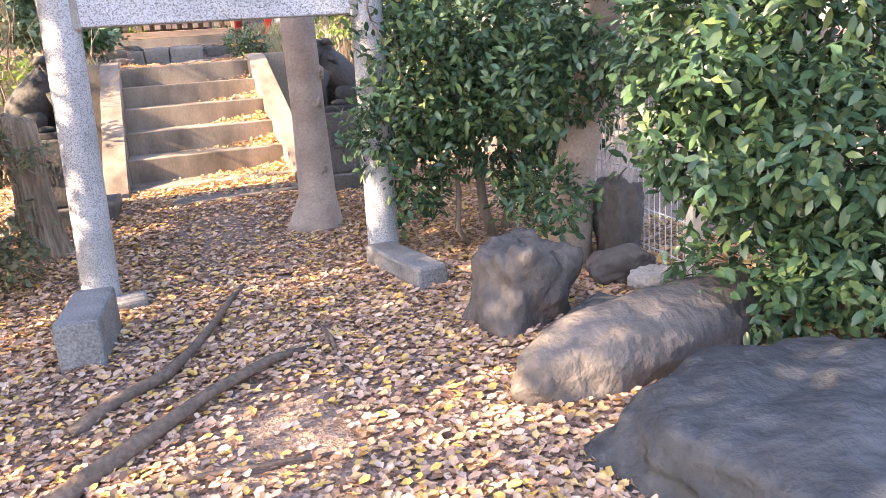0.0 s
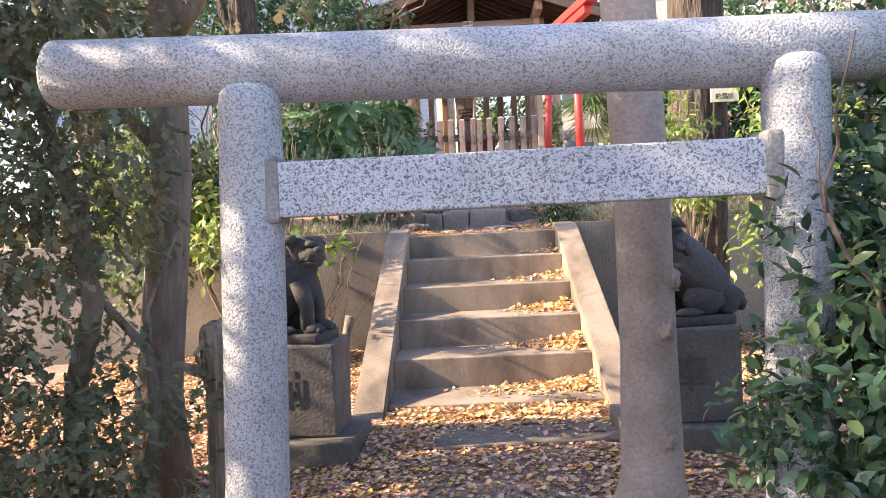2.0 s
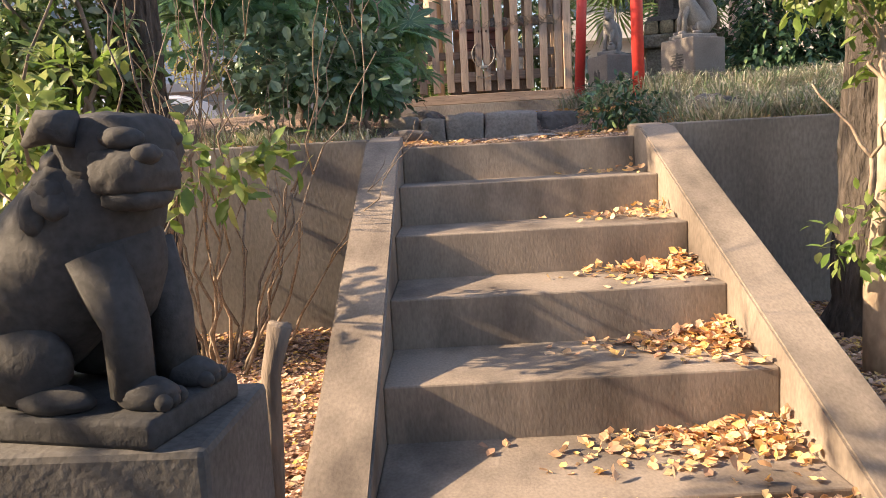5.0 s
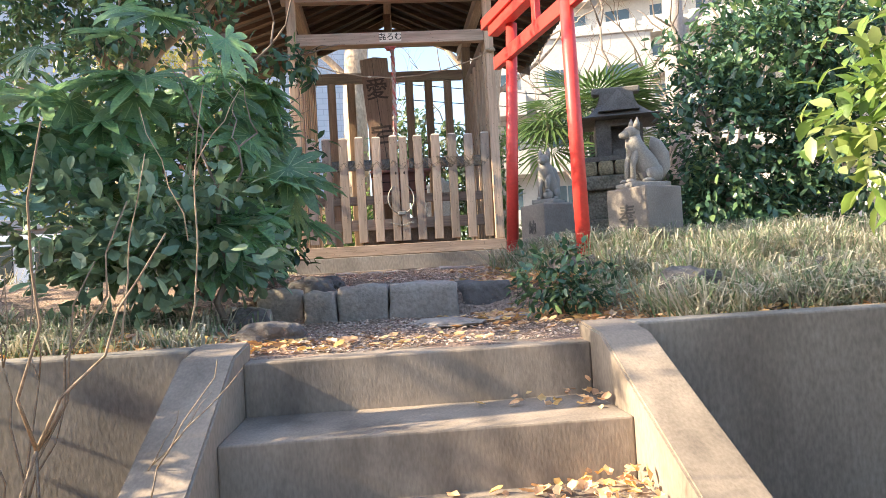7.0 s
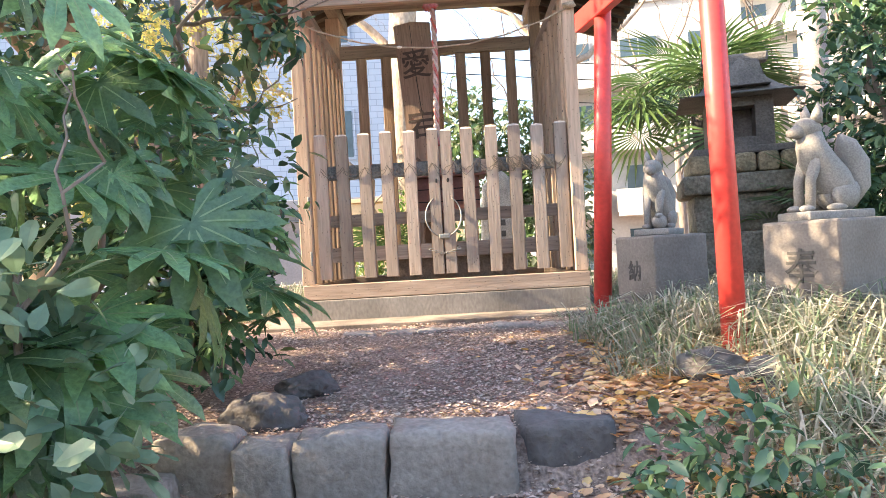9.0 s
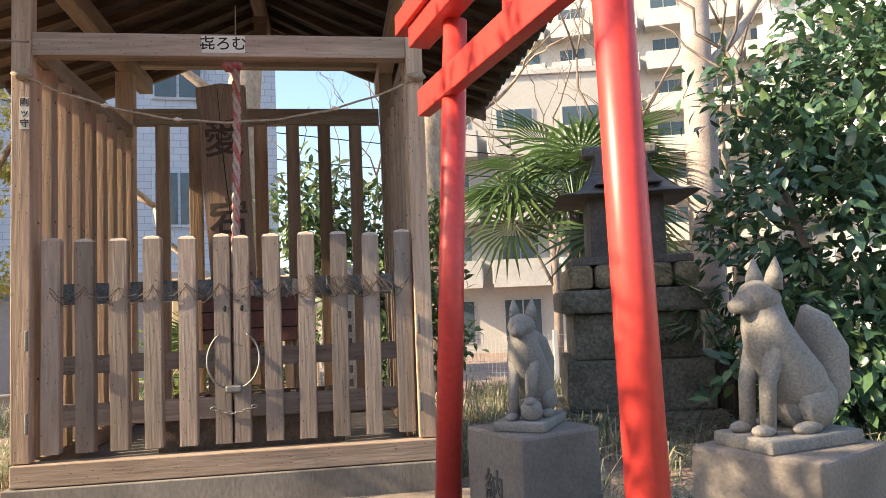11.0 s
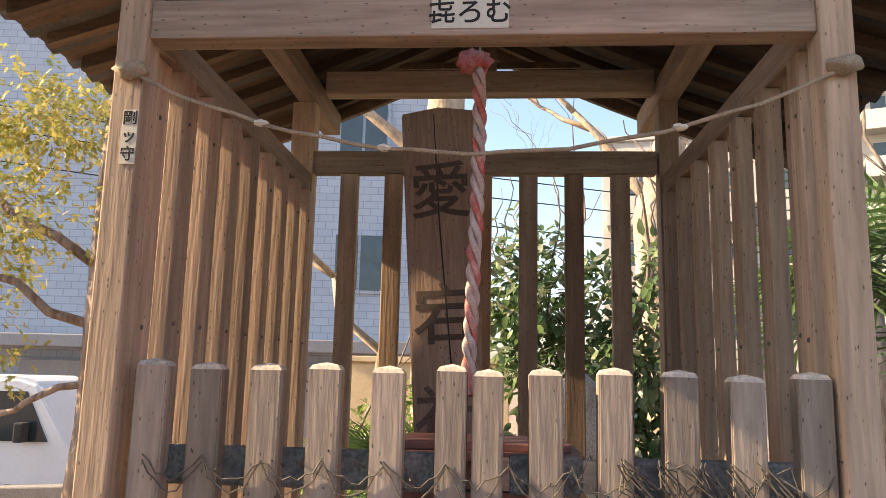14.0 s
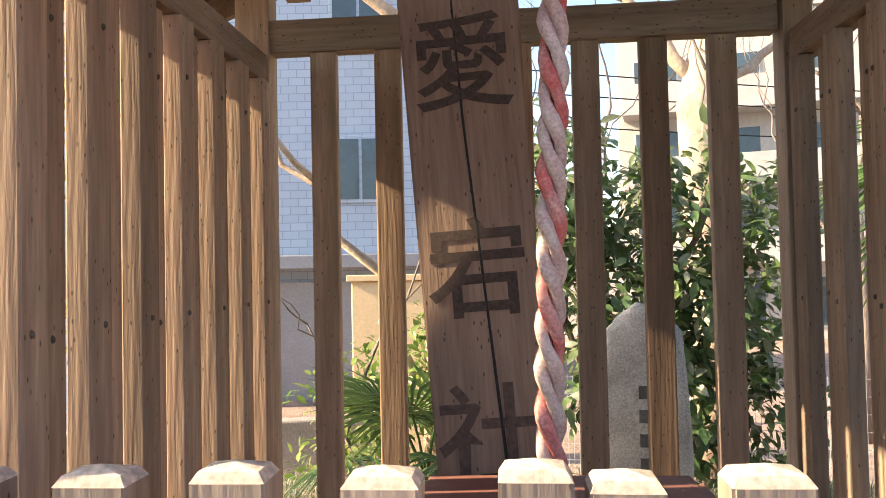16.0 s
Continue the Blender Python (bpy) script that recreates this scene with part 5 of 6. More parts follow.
for k in range(11):
    x = -0.88 + 0.163 * k
    for drop in (0.05, 0.09):
        pts = [(x + 0.163 * i / 8, -0.054 if 0 < i < 8 else -0.052, 0.83 + rnd.uniform(-0.012, 0.012) - drop * (1 - ((i - 4) / 4) ** 2)) for i in range(9)]
        part("binding_wire", tube(pts, 0.0022, 5), wirecol, gate, "dark twisted binding wire")
for k in range(5):
    x = 0.42 + 0.09 * k
    pts = [(x + 0.05 * math.cos(i * 1.9 + k) + rnd.uniform(-0.02, 0.02), -0.056 - 0.012 * (i % 3), 0.8 + 0.06 * math.sin(i * 1.7 + k)) for i in range(14)]
    part("binding_wire", tube(pts, 0.0024, 5), wirecol, gate, "dark twisted binding wire")
ringpts = [(0.13 * math.cos(a), -0.055 + 0.012 * math.sin(3 * a), 0.47 + 0.15 * math.sin(a)) for a in [radians(q) for q in range(60, -241, -12)]]
part("cable_lock", tube([(p[0], p[1], p[2] - 0.03) for p in ringpts], 0.0052, 8), metalgrey, gate, "grey cable lock", True)
part("lock_body", block(-0.04, 0.04, -0.075, -0.045, 0.275, 0.31, 0.008), metalgrey, gate)
for k in range(11):
    f = k / 10
    x, z = -0.1 + 0.2 * f, 0.2 - 0.03 * math.sin(math.pi * f)
    pts = [(x + 0.014 * math.cos(radians(a)), -0.06 + (0.006 * math.sin(radians(a)) if k % 2 else 0), z + (0.0 if k % 2 else 0.008 * math.sin(radians(a)))) for a in range(0, 361, 45)]
    part("chain_link", tube(pts, 0.003, 5), metalgrey, gate)
for sx in (-0.04, 0.045):
    part("bolt_hole", blob((0.009, 0.004, 0.018), 1, 2, 0.1, at=(sx, -0.047, 0.7)), ink, gate)

# ---- things inside the shrine ----
board = thing("name_board", (0.45, 14.78, 2.2), "tall cracked wooden name board with faded black characters", "wooden board")
board.matrix_basis = pose(0.465, 14.42, 2.07, -4, -3.4, 0)
bm = bmesh.new()
pr = [(-0.13, 0), (0.13, 0), (0.163, 2.01), (0.0, 2.035), (-0.163, 2.01)]
fr, bk = [bm.verts.new((a, -0.025, z)) for a, z in pr], [bm.verts.new((a, 0.025, z)) for a, z in pr]
bm.faces.new(fr)
bm.faces.new(bk)
for q in range(5):
    bm.faces.new((fr[q], fr[(q + 1) % 5], bk[(q + 1) % 5], bk[q]))
bmesh.ops.bevel(bm, geom=bm.edges[:], offset=0.005, segments=2, affect="EDGES")
part("plank", bm, wood_board, board)
part("crack", tube([(-0.02, -0.0245, 2.0), (-0.01, -0.0245, 1.5), (0.015, -0.0245, 1.0), (0.045, -0.0245, 0.4), (0.05, -0.0245, 0.05)], [0.003, 0.004, 0.004, 0.006, 0.004], 5), ink, board, "dark drying crack")
for ch, z in (("愛", 1.63), ("宕", 1.09), ("社", 0.67)):
    letters(ch, 0.27, inkfaint if ch == "社" else inkfaded, board, pose(0.0, -0.0268, z, 90), "faded brush-written character")

box = thing("offertory_box", (0.575, 14.12, 2.05), "red-brown slatted offertory box with a pitched lid", "offertory box")
part("body", block(-0.27, 0.27, -0.16, 0.16, 0.32, 0.6, 0.008), boxpaint, box)
for z in (0.4, 0.5):
    part("groove", block(-0.272, 0.272, -0.163, -0.1605, z, z + 0.008, 0), ink, box)
part("lid", block(-0.33, 0.33, -0.2, 0.2, 0.6, 0.63, 0.006), boxpaint, box)
part("lid_roof", block(-0.29, 0.29, -0.16, 0.16, 0.63, 0.66, 0.006), boxpaint, box)
for sx in (-0.22, 0.22):
    for sy in (-0.12, 0.12):
        part("leg", block(sx - 0.025, sx + 0.025, sy - 0.025, sy + 0.025, -0.25, 0.32, 0.004), wood_z, box)
grate = thing("wooden_grate", (0.6, 13.75, 1.75), "low dark wooden slatted grate on the shrine floor", "grate")
for q in range(9):
    part("slat", block(-0.4 + q * 0.1, -0.36 + q * 0.1, -0.18, 0.18, 0.3, 0.34, 0.003), wood_dark, grate)
for y in (-0.2, 0.2):
    part("rail", block(-0.45, 0.5, y - 0.02, y + 0.02, 0.0, 0.345, 0.003), wood_dark, grate)

# twisted bell rope
rope = thing("bell_rope", (XS, 13.72, 3.98), "frayed red and white twisted bell rope hanging from the beam", "rope")
for q, m_ in enumerate((ropered, ropewhite, ropewhite)):
    pts, rr = [], []
    for k in range(70):
        f = k / 69
        a = f * 38 + q * 2.094
        pts.append((0.013 * math.cos(a) + 0.005 * math.sin(f * 5) - 0.015 * f, 0.013 * math.sin(a), -0.05 - 1.06 * f))
        rr.append(0.0112 * (1 + 0.15 * math.sin(k * 1.3)))
    part("strand", tube(pts, rr, 7), m_, rope, smooth=True)
part("knot", blob((0.05, 0.035, 0.04), 4, 3, 0.5, freq=2.5, at=(-0.02, 0, -0.03)), ropered, rope, "faded red knot", True)
part("hanger", tube([(0, 0, -0.02), (0.005, 0, 0.32)], 0.004, 5), straw, rope)

shime = thing("straw_rope", (XS, YF - 0.08, 3.5), "thin sagging straw rope tied between the shrine posts", "rope")
pts = [(-1.02 + 2.04 * k / 24, 0.0, 0.28 - 0.25 * (1 - (abs(k - 12) / 12) ** 2) + 0.004 * math.sin(k * 2)) for k in range(25)]
part("cord", tube(pts, 0.0058, 6), straw, shime)
for sx in (-0.99, 0.99):
    part("knot", blob((0.05, 0.03, 0.025), 5, 2, 0.6, freq=3, at=(sx, -0.005, 0.275)), straw, shime, smooth=True)
for sx in (-0.6, -0.25, 0.55):
    part("paper_scrap", blob((0.022, 0.01, 0.01), 7, 2, 0.5, freq=3, at=(sx, 0, 0.28 - 0.25 * (1 - (abs(sx) / 1.02) ** 2))), paper, shime)

# ---- red torii ----
red = thing("red_torii", (1.68, 11.8, 1.6), "bright red painted wooden torii gate among dry grass", "torii gate")
A, B = Vector((0.095, -0.66, 0)), Vector((-0.16, 0.66, 0))
ax = (B - A).normalized()
TOP = 2.13
for p, lean in ((A, ax * 0.05), (B + Vector((-0.045, 0, 0)), Vector((0.125, 0, 0)))):
    part("pillar", tube([p + Vector((0, 0, -0.15)), p + lean * 0.5 + Vector((0, 0, 1)), p + lean + Vector((0, 0, TOP))], [0.054, 0.052, 0.05], 20), redpaint, red, smooth=True)
ang = math.degrees(math.atan2(ax.y, ax.x))
for name, half, z0, z1, th in (("tie_beam", 0.98, TOP - 0.33, TOP - 0.21, 0.03), ("lintel", 1.02, TOP, TOP + 0.1, 0.05), ("top_beam", 1.15, TOP + 0.1, TOP + 0.2, 0.075)):
    part(name, block(-half, half, -th, th, z0, z1, 0.006), redpaint, red, m=pose(0, 0, 0, 0, 0, ang))
part("strut", block(-0.04, 0.04, -0.025, 0.025, TOP - 0.21, TOP, 0.004), redpaint, red, m=pose(0, 0, 0, 0, 0, ang))


# ---- fox statues ----
def fox(s, prey):
    """A seated fox that faces -x, one plain mesh."""
    bm = bmesh.new()
    block(-0.19, 0.19, -0.12, 0.12, 0, 0.045, 0.008, bm)
    tube([(0.1, 0, 0.1), (0.04, 0, 0.2), (-0.035, 0, 0.3), (-0.065, 0, 0.38), (-0.07, 0, 0.44)], [0.09, 0.1, 0.09, 0.072, 0.06], 16, bm)
    blob((0.11, 0.09, 0.1), 1, 3, 0.06, bm=bm, at=(0.08, 0, 0.13))
    blob((0.07, 0.064, 0.06), 2, 3, 0.06, bm=bm, at=(-0.08, 0, 0.46))
    tube([(-0.1, 0, 0.455), (-0.15, 0, 0.445), (-0.19, 0, 0.437)], [0.05, 0.034, 0.02], 10, bm)
    for dy in (-0.03, 0.03):
        tube([(-0.055, dy * 1.2, 0.49), (-0.05, dy * 1.4, 0.54), (-0.045, dy * 1.5, 0.59)], [0.032, 0.024, 0.003], 8, bm)
        tube([(-0.07, dy * 1.4, 0.3), (-0.11, dy * 1.4, 0.2), (-0.12, dy * 1.4, 0.12 if (prey and dy < 0) else 0.05)], [0.035, 0.026, 0.024], 9, bm)
        blob((0.045, 0.028, 0.02), 3, 2, 0.06, bm=bm, at=(-0.14, dy * 1.5, 0.13 if (prey and dy < 0) else 0.06))
        blob((0.075, 0.035, 0.07), 4, 2, 0.06, bm=bm, at=(0.06, dy * 2.4, 0.12))
        blob((0.06, 0.028, 0.022), 5, 2, 0.06, bm=bm, at=(0.0, dy * 2.7, 0.06))
    if prey:
        blob((0.05, 0.05, 0.05), 6, 3, 0.05, bm=bm, at=(-0.13, -0.045, 0.09))
    tube([(0.15, 0, 0.08), (0.2, 0, 0.17), (0.19, 0, 0.28), (0.14, 0, 0.38), (0.11, 0, 0.43)], [0.035, 0.062, 0.072, 0.055, 0.012], 12, bm)
    return finish(bm, foxstone, "fox_statue", True)


pedestal("pedestal", (1.79, 12.25, 1.6), -68, 0.36, 0.36, 0.475, 0.07, pedwarm, "weathered stone pedestal under a fox statue", "納", 0.12)
f1 = new("fox_statue", fox(1, True))
f1.matrix_basis = pose(1.79, 12.25, 2.075, 0, 0, 58) @ Matrix.Scale(0.82, 4)
tagged(f1, "grey stone fox statue resting a paw on a ball", "fox statue", "fox statues")
pedestal("pedestal", (2.37, 11.52, 1.6), -60, 0.4, 0.4, 0.5, 0.06, pedwarm, "square stone pedestal carved with one character under a fox statue", "奉", 0.17)
f2 = new("fox_statue", fox(1, False))
f2.matrix_basis = pose(2.37, 11.52, 2.098, 0, 0, 14) @ Matrix.Scale(0.93, 4)
tagged(f2, "pale grey stone fox statue with an upright tail", "fox statue", "fox statues")

# ---- small stone shrine on stepped base ----
hok = thing("stone_shrine", (3.41, 15.2, 1.46), "small dark stone shrine with gabled roof on mossy stepped base", "stone shrine")
hok.matrix_basis = pose(3.41, 15.2, 1.46, 0, 0, -14) @ Matrix.Scale(1.25, 4)
for w, d, z0, z1, m_ in ((0.95, 0.95, -0.1, 0.2, mossstone), (0.85, 0.85, 0.2, 0.5, mossstone), (0.75, 0.75, 0.5, 0.78, mossstone), (0.9, 0.9, 0.78, 0.92, mossstone)):
    part("base_course", block(-w / 2, w / 2, -d / 2, d / 2, z0, z1, 0.02), m_, hok)
for q in range(5):
    part("lotus_block", block(-0.39 + q * 0.157, -0.245 + q * 0.157, -0.39, 0.39, 0.925, 1.07, 0.03), lotusstone, hok)
part("slab", block(-0.36, 0.36, -0.34, 0.34, 1.07, 1.12, 0.008), hokstone, hok)
bm = block(-0.23, 0.23, -0.02, 0.22, 1.12, 1.5, 0.006)
part("cell", bm, hokstone, hok)
for x0, x1, z0, z1 in ((-0.23, -0.08, 1.12, 1.5), (0.1, 0.23, 1.12, 1.5), (-0.08, 0.1, 1.12, 1.2), (-0.08, 0.1, 1.43, 1.5)):
    part("cell_front", block(x0, x1, -0.22, -0.022, z0, z1, 0.005), hokstone, hok)
bm = bmesh.new()
R = [(-0.44, 1.5), (-0.3, 1.53), (-0.2, 1.66), (-0.16, 1.8), (0.16, 1.8), (0.2, 1.66), (0.3, 1.53), (0.44, 1.5)]
fr = [bm.verts.new((a, -0.4 if k in (0, 7) else (-0.33 if k in (1, 6) else -0.12), z)) for k, (a, z) in enumerate(R)]
bk = [bm.verts.new((a, 0.4 if k in (0, 7) else (0.33 if k in (1, 6) else 0.12), z)) for k, (a, z) in enumerate(R)]
for k in range(7):
    bm.faces.new((fr[k], fr[k + 1], bk[k + 1], bk[k]))
bm.faces.new((fr[0], fr[7], bk[7], bk[0]))
for r_ in (fr, bk):
    for k in range(3):
        bm.faces.new((r_[k], r_[k + 1], r_[6 - k], r_[7 - k]))
bmesh.ops.bevel(bm, geom=bm.edges[:], offset=0.012, segments=2, affect="EDGES")
part("roof", bm, hokstone, hok)
part("ridge", block(-0.24, 0.24, -0.06, 0.06, 1.79, 1.86, 0.015), hokstone, hok)
bm = bmesh.new()
g0 = [bm.verts.new(p) for p in ((-0.2, -0.37, 1.56), (0.2, -0.37, 1.56), (0, -0.3, 1.78))]
g1 = [bm.verts.new(p) for p in ((-0.2, -0.05, 1.56), (0.2, -0.05, 1.56), (0, -0.05, 1.78))]
bm.faces.new(g0)
bm.faces.new(g1)
for k in range(3):
    bm.faces.new((g0[k], g0[(k + 1) % 3], g1[(k + 1) % 3], g1[k]))
part("front_gable", bm, hokstone, hok)

# flat stone stele behind the shrine
stele = thing("stone_stele", (1.2, 16.8, 1.3), "upright rough stone stele with weathered carving", "stone stele")
bm = blob((0.3, 0.07, 1.0), 5, 4, 0.1, facet=0.55, at=(0, 0, 0.75))
part("slab", bm, palestone, stele, smooth=True)
for k in range(6):
    part("carved_mark", block(-0.03, 0.03, -0.095, -0.085, 0.5 + k * 0.13, 0.57 + k * 0.13, 0.002), darkstone, stele)

# ---- palms ----
def palm_leaf(seed, blades=22):
    rnd = random.Random(seed)
    bm = bmesh.new()
    for i in range(blades):
        a = radians(-125 + 250 * i / (blades - 1))
        d, s = Vector((math.sin(a), math.cos(a), 0)), Vector((math.cos(a), -math.sin(a), 0))
        ln = rnd.uniform(0.85, 1.05)
        v = [bm.verts.new(p) for p in (d * 0.06, d * 0.5 * ln - s * 0.03, d * 0.5 * ln + Vector((0, 0, -0.02)), d * 0.5 * ln + s * 0.03, d * ln + Vector((0, 0, -0.2)))]
        bm.faces.new((v[0], v[2], v[1]))
        bm.faces.new((v[0], v[3], v[2]))
        bm.faces.new((v[1], v[2], v[4]))
        bm.faces.new((v[2], v[3], v[4]))
    return finish(bm, leaf_palm, "frond", True)


FRONDS = [palm_leaf(1), palm_leaf(2)]


def palm(loc, h, n, size, seed):
    t = thing("fan_palm", loc, "fan palm with splayed green fronds", "palm", "palms")
    rnd = random.Random(seed)
    part("trunk", tube([(0, 0, -0.1), (0.02, 0, h * 0.5), (0, 0, h)], [0.09, 0.085, 0.07], 12, rough=0.3), barkdeep, t, smooth=True)
    for i in range(n):
        a, el = rnd.uniform(0, 360), rnd.uniform(-25, 70)
        d = Vector((math.cos(radians(a)) * math.cos(radians(el)), math.sin(radians(a)) * math.cos(radians(el)), math.sin(radians(el))))
        p = Vector((0, 0, h)) + d * size * 0.9
        stalk = part("stalk", tube([(0, 0, h - 0.02), p * 0.5 + Vector((0, 0, h * 0.5 + 0.03)), p], [0.012, 0.009, 0.007], 5), leaf_palm, t)
        part("frond", FRONDS[i % 2], None, t, m=pose(*p, el - 25 + rnd.uniform(-15, 15), rnd.uniform(-25, 25), a - 90) @ Matrix.Scale(size, 4))


palm((3.6, 16.9, 1.55), 1.95, 34, 0.8, 1)
palm((3.9, 14.6, 1.55), 0.5, 12, 0.5, 2)
palm((-0.1, 17.6, 1.3), 0.5, 14, 0.6, 3)
palm((0.25, 16.9, 1.4), 0.15, 9, 0.45, 4)

# ---- plants round the shrine ----
shrub((1.5, 18.2, 1.3), "tall loquat shrub with long pale-backed leaves behind the shrine", [((0, 0, 0), (0.2, 0, 2.0), 0.05), ((-0.2, 0, 0), (-0.6, 0, 1.8), 0.04)],
      [(-0.2, 0, 1.6, 0.7, 0.5, 0.9), (0.5, 0, 1.9, 0.6, 0.5, 0.9), (-0.6, 0, 2.4, 0.5, 0.4, 0.6), (0.3, 0, 0.9, 0.8, 0.5, 0.6)], 5200, 0.14, leaf_mid, 81, shell=0.35)
shrub((-0.9, 18.5, 1.0), "light green shrub behind the shrine", [((0, 0, 0), (0.2, 0, 1.4), 0.03)], [(0.2, 0, 1.0, 0.5, 0.4, 0.7), (0.9, 0, 1.4, 0.4, 0.4, 0.6)], 1500, 0.11, leaf_lime, 82, shell=0.3)
shrub((4.75, 13.7, 1.5), "large dense dark evergreen shrub behind the fox statues", [((0, 0, 0), (0.2, 0, 1.8), 0.07), ((-0.5, 0.1, 0), (-0.8, 0, 1.5), 0.05)],
      [(-0.35, 0, 1.3, 1.0, 0.7, 1.1), (0.7, -0.2, 1.1, 0.9, 0.7, 0.9), (0, 0.2, 2.3, 1.0, 0.8, 0.8), (-0.6, -0.2, 0.6, 0.7, 0.5, 0.5), (0.9, 0, 2.3, 0.9, 0.7, 0.8)], 15000, 0.12, leaf_dark, 83, shell=0.5)
tree("tree", (4.5, 15.9, 1.5), "grey tree trunk behind the stone shrine", [(0, 0, -0.1, 0.2), (0.0, 0, 1.0, 0.16), (0.03, 0, 3, 0.14), (0.1, 0, 7, 0.1)], barkgrey,
     [((0.05, 0, 3.0), (1.3, 0.4, 4.6), 0.06, 3), ((0.05, 0, 3.6), (-1.2, 0.4, 5.4), 0.05, 3), ((0.05, 0, 2.4), (0.9, 0, 2.9), 0.05, 3)], seed=84, seg=18)
tree("tree", (-2.25, 16.6, 1.3), "reddish-barked trunk with sparse yellow-green foliage", [(0, 0, -0.1, 0.2), (0.02, 0, 1.2, 0.13), (0.0, 0, 3, 0.11), (0.05, 0, 5, 0.07)], barkred,
     [((0, 0, 1.9), (-1.5, -0.3, 2.6), 0.04, 3), ((0, 0, 2.3), (-1.6, 0, 3.4), 0.04, 3), ((0, 0, 2.2), (1.0, -0.3, 3.2), 0.035, 3), ((0, 0, 1.5), (-0.9, -0.3, 1.2), 0.03, 3)],
     [(-1.2, -0.1, 2.7, 1.1, 0.7, 0.5), (-1.5, 0, 1.6, 0.9, 0.6, 0.35), (0.5, 0, 2.8, 0.7, 0.5, 0.5), (-0.6, 0, 3.5, 1.2, 0.7, 0.4), (-1.6, 0, 2.2, 0.9, 0.6, 0.35), (0.4, 0, 1.7, 0.3, 0.3, 0.3)], 9000, 0.075, SPRAY, leaf_gold, seed=85, shell=0.1)
tree("tree", (-0.05, 18.9, 1.0), "pale mottled tree trunk behind the shrine", [(0, 0, -0.1, 0.24), (0.0, 0, 1.2, 0.2), (0.02, 0, 3.6, 0.2), (0.1, 0, 4.6, 0.2), (0.2, 0, 7, 0.12)], barkpale,
     [((0.02, 0, 3.9), (-1.3, 0.2, 5.2), 0.08, 3), ((0.0, 0, 1.0), (-1.0, -0.2, 2.8), 0.07, 2)], seed=86, seg=18)
tree("tree", (2.55, 20.3, 0.8), "stout pollarded pale tree with bare twigs", [(0, 0, -0.1, 0.28), (0, 0, 2, 0.24), (-0.05, 0, 4.0, 0.26), (0.1, 0, 4.8, 0.2), (0.4, 0, 5.6, 0.12)], barkpale,
     [((-0.05, 0, 4.2), (-1.0, 0, 5.4), 0.08, 3), ((-0.05, 0, 4.0), (1.1, 0.3, 5.0), 0.07, 3), ((0.1, 0, 4.8), (-0.4, 0, 6.6), 0.05, 3)], seed=87, seg=18)
for k, (x, y) in enumerate(((4.6, 19.5), (6.0, 18.0), (7.4, 21.0), (5.2, 23.0), (1.9, 24.0))):
    tree("bare_tree", (x, y, 0.8), "leafless tree with fine brown twigs", [(0, 0, -0.1, 0.1), (0.05, 0, 1.5, 0.08), (0.0, 0, 3, 0.06)], bark,
         [((0, 0, 2.0), (-0.9, 0.2, 3.9), 0.035, 4), ((0, 0, 2.4), (0.9, -0.2, 4.3), 0.035, 4), ((0, 0, 3.0), (0.1, 0, 5.2), 0.035, 4)], seed=90 + k, category="tree")
tree("tree", (-0.86, 12.3, 1.5), "young evergreen with leathery leaves hanging before the shrine", [(0, 0, -0.1, 0.06), (-0.05, -0.1, 1.0, 0.045), (0.0, -0.2, 2.1, 0.03)], bark,
     [((0.0, -0.2, 1.9), (0.55, -0.4, 1.85), 0.014, 1), ((0, -0.15, 1.4), (0.4, -0.4, 1.35), 0.012, 1)], [(0.62, -0.45, 1.74, 0.22, 0.2, 0.1), (0.4, -0.45, 1.85, 0.2, 0.2, 0.12), (0.38, -0.4, 1.32, 0.2, 0.2, 0.12), (0.2, -0.4, 1.2, 0.2, 0.2, 0.14), (0.3, -0.42, 1.6, 0.2, 0.2, 0.1)], 260, 0.115, OVAL, leaf_dark, seed=97, shell=0.1)

# ---- fences ----
def mesh_fence(x0, y0, x1, y1, h, label):
    ln = math.hypot(x1 - x0, y1 - y0)
    z = height(x0, y0)
    t = thing("mesh_fence", (x0, y0, z), label, "fence", rz=math.degrees(math.atan2(y1 - y0, x1 - x0)))
    n = max(1, round(ln / 1.8))
    for i in range(n + 1):
        part("post", block(-0.03, 0.03, -0.03, 0.03, -0.2, h + 0.04, 0.004), whitepaint, t, m=pose(i * ln / n, 0, 0))
    for i in range(n):
        bm = bmesh.new()
        a, b = i * ln / n + 0.04, (i + 1) * ln / n - 0.04
        k = int((b - a) / 0.055)
        for q in range(k + 1):
            x = a + (b - a) * q / k
            block(x - 0.002, x + 0.002, -0.002, 0.002, 0.03, h, 0, bm)
        for q in range(7):
            zz = 0.05 + (h - 0.08) * q / 6
            block(a, b, -0.0065, -0.0025, zz - 0.0025, zz + 0.0025, 0, bm)
        part("mesh_panel", bm, whitepaint, t, "white welded wire panel")


mesh_fence(2.36, 2.75, 2.62, 4.7, 1.25, "white welded wire mesh fence along the plot edge")
mesh_fence(6.2, 9.3, 6.0, 15.5, 1.0, "white welded wire mesh fence beyond the shrubs")
mesh_fence(6.0, 19.8, -1.0, 20.6, 1.1, "white welded wire mesh fence behind the shrine")

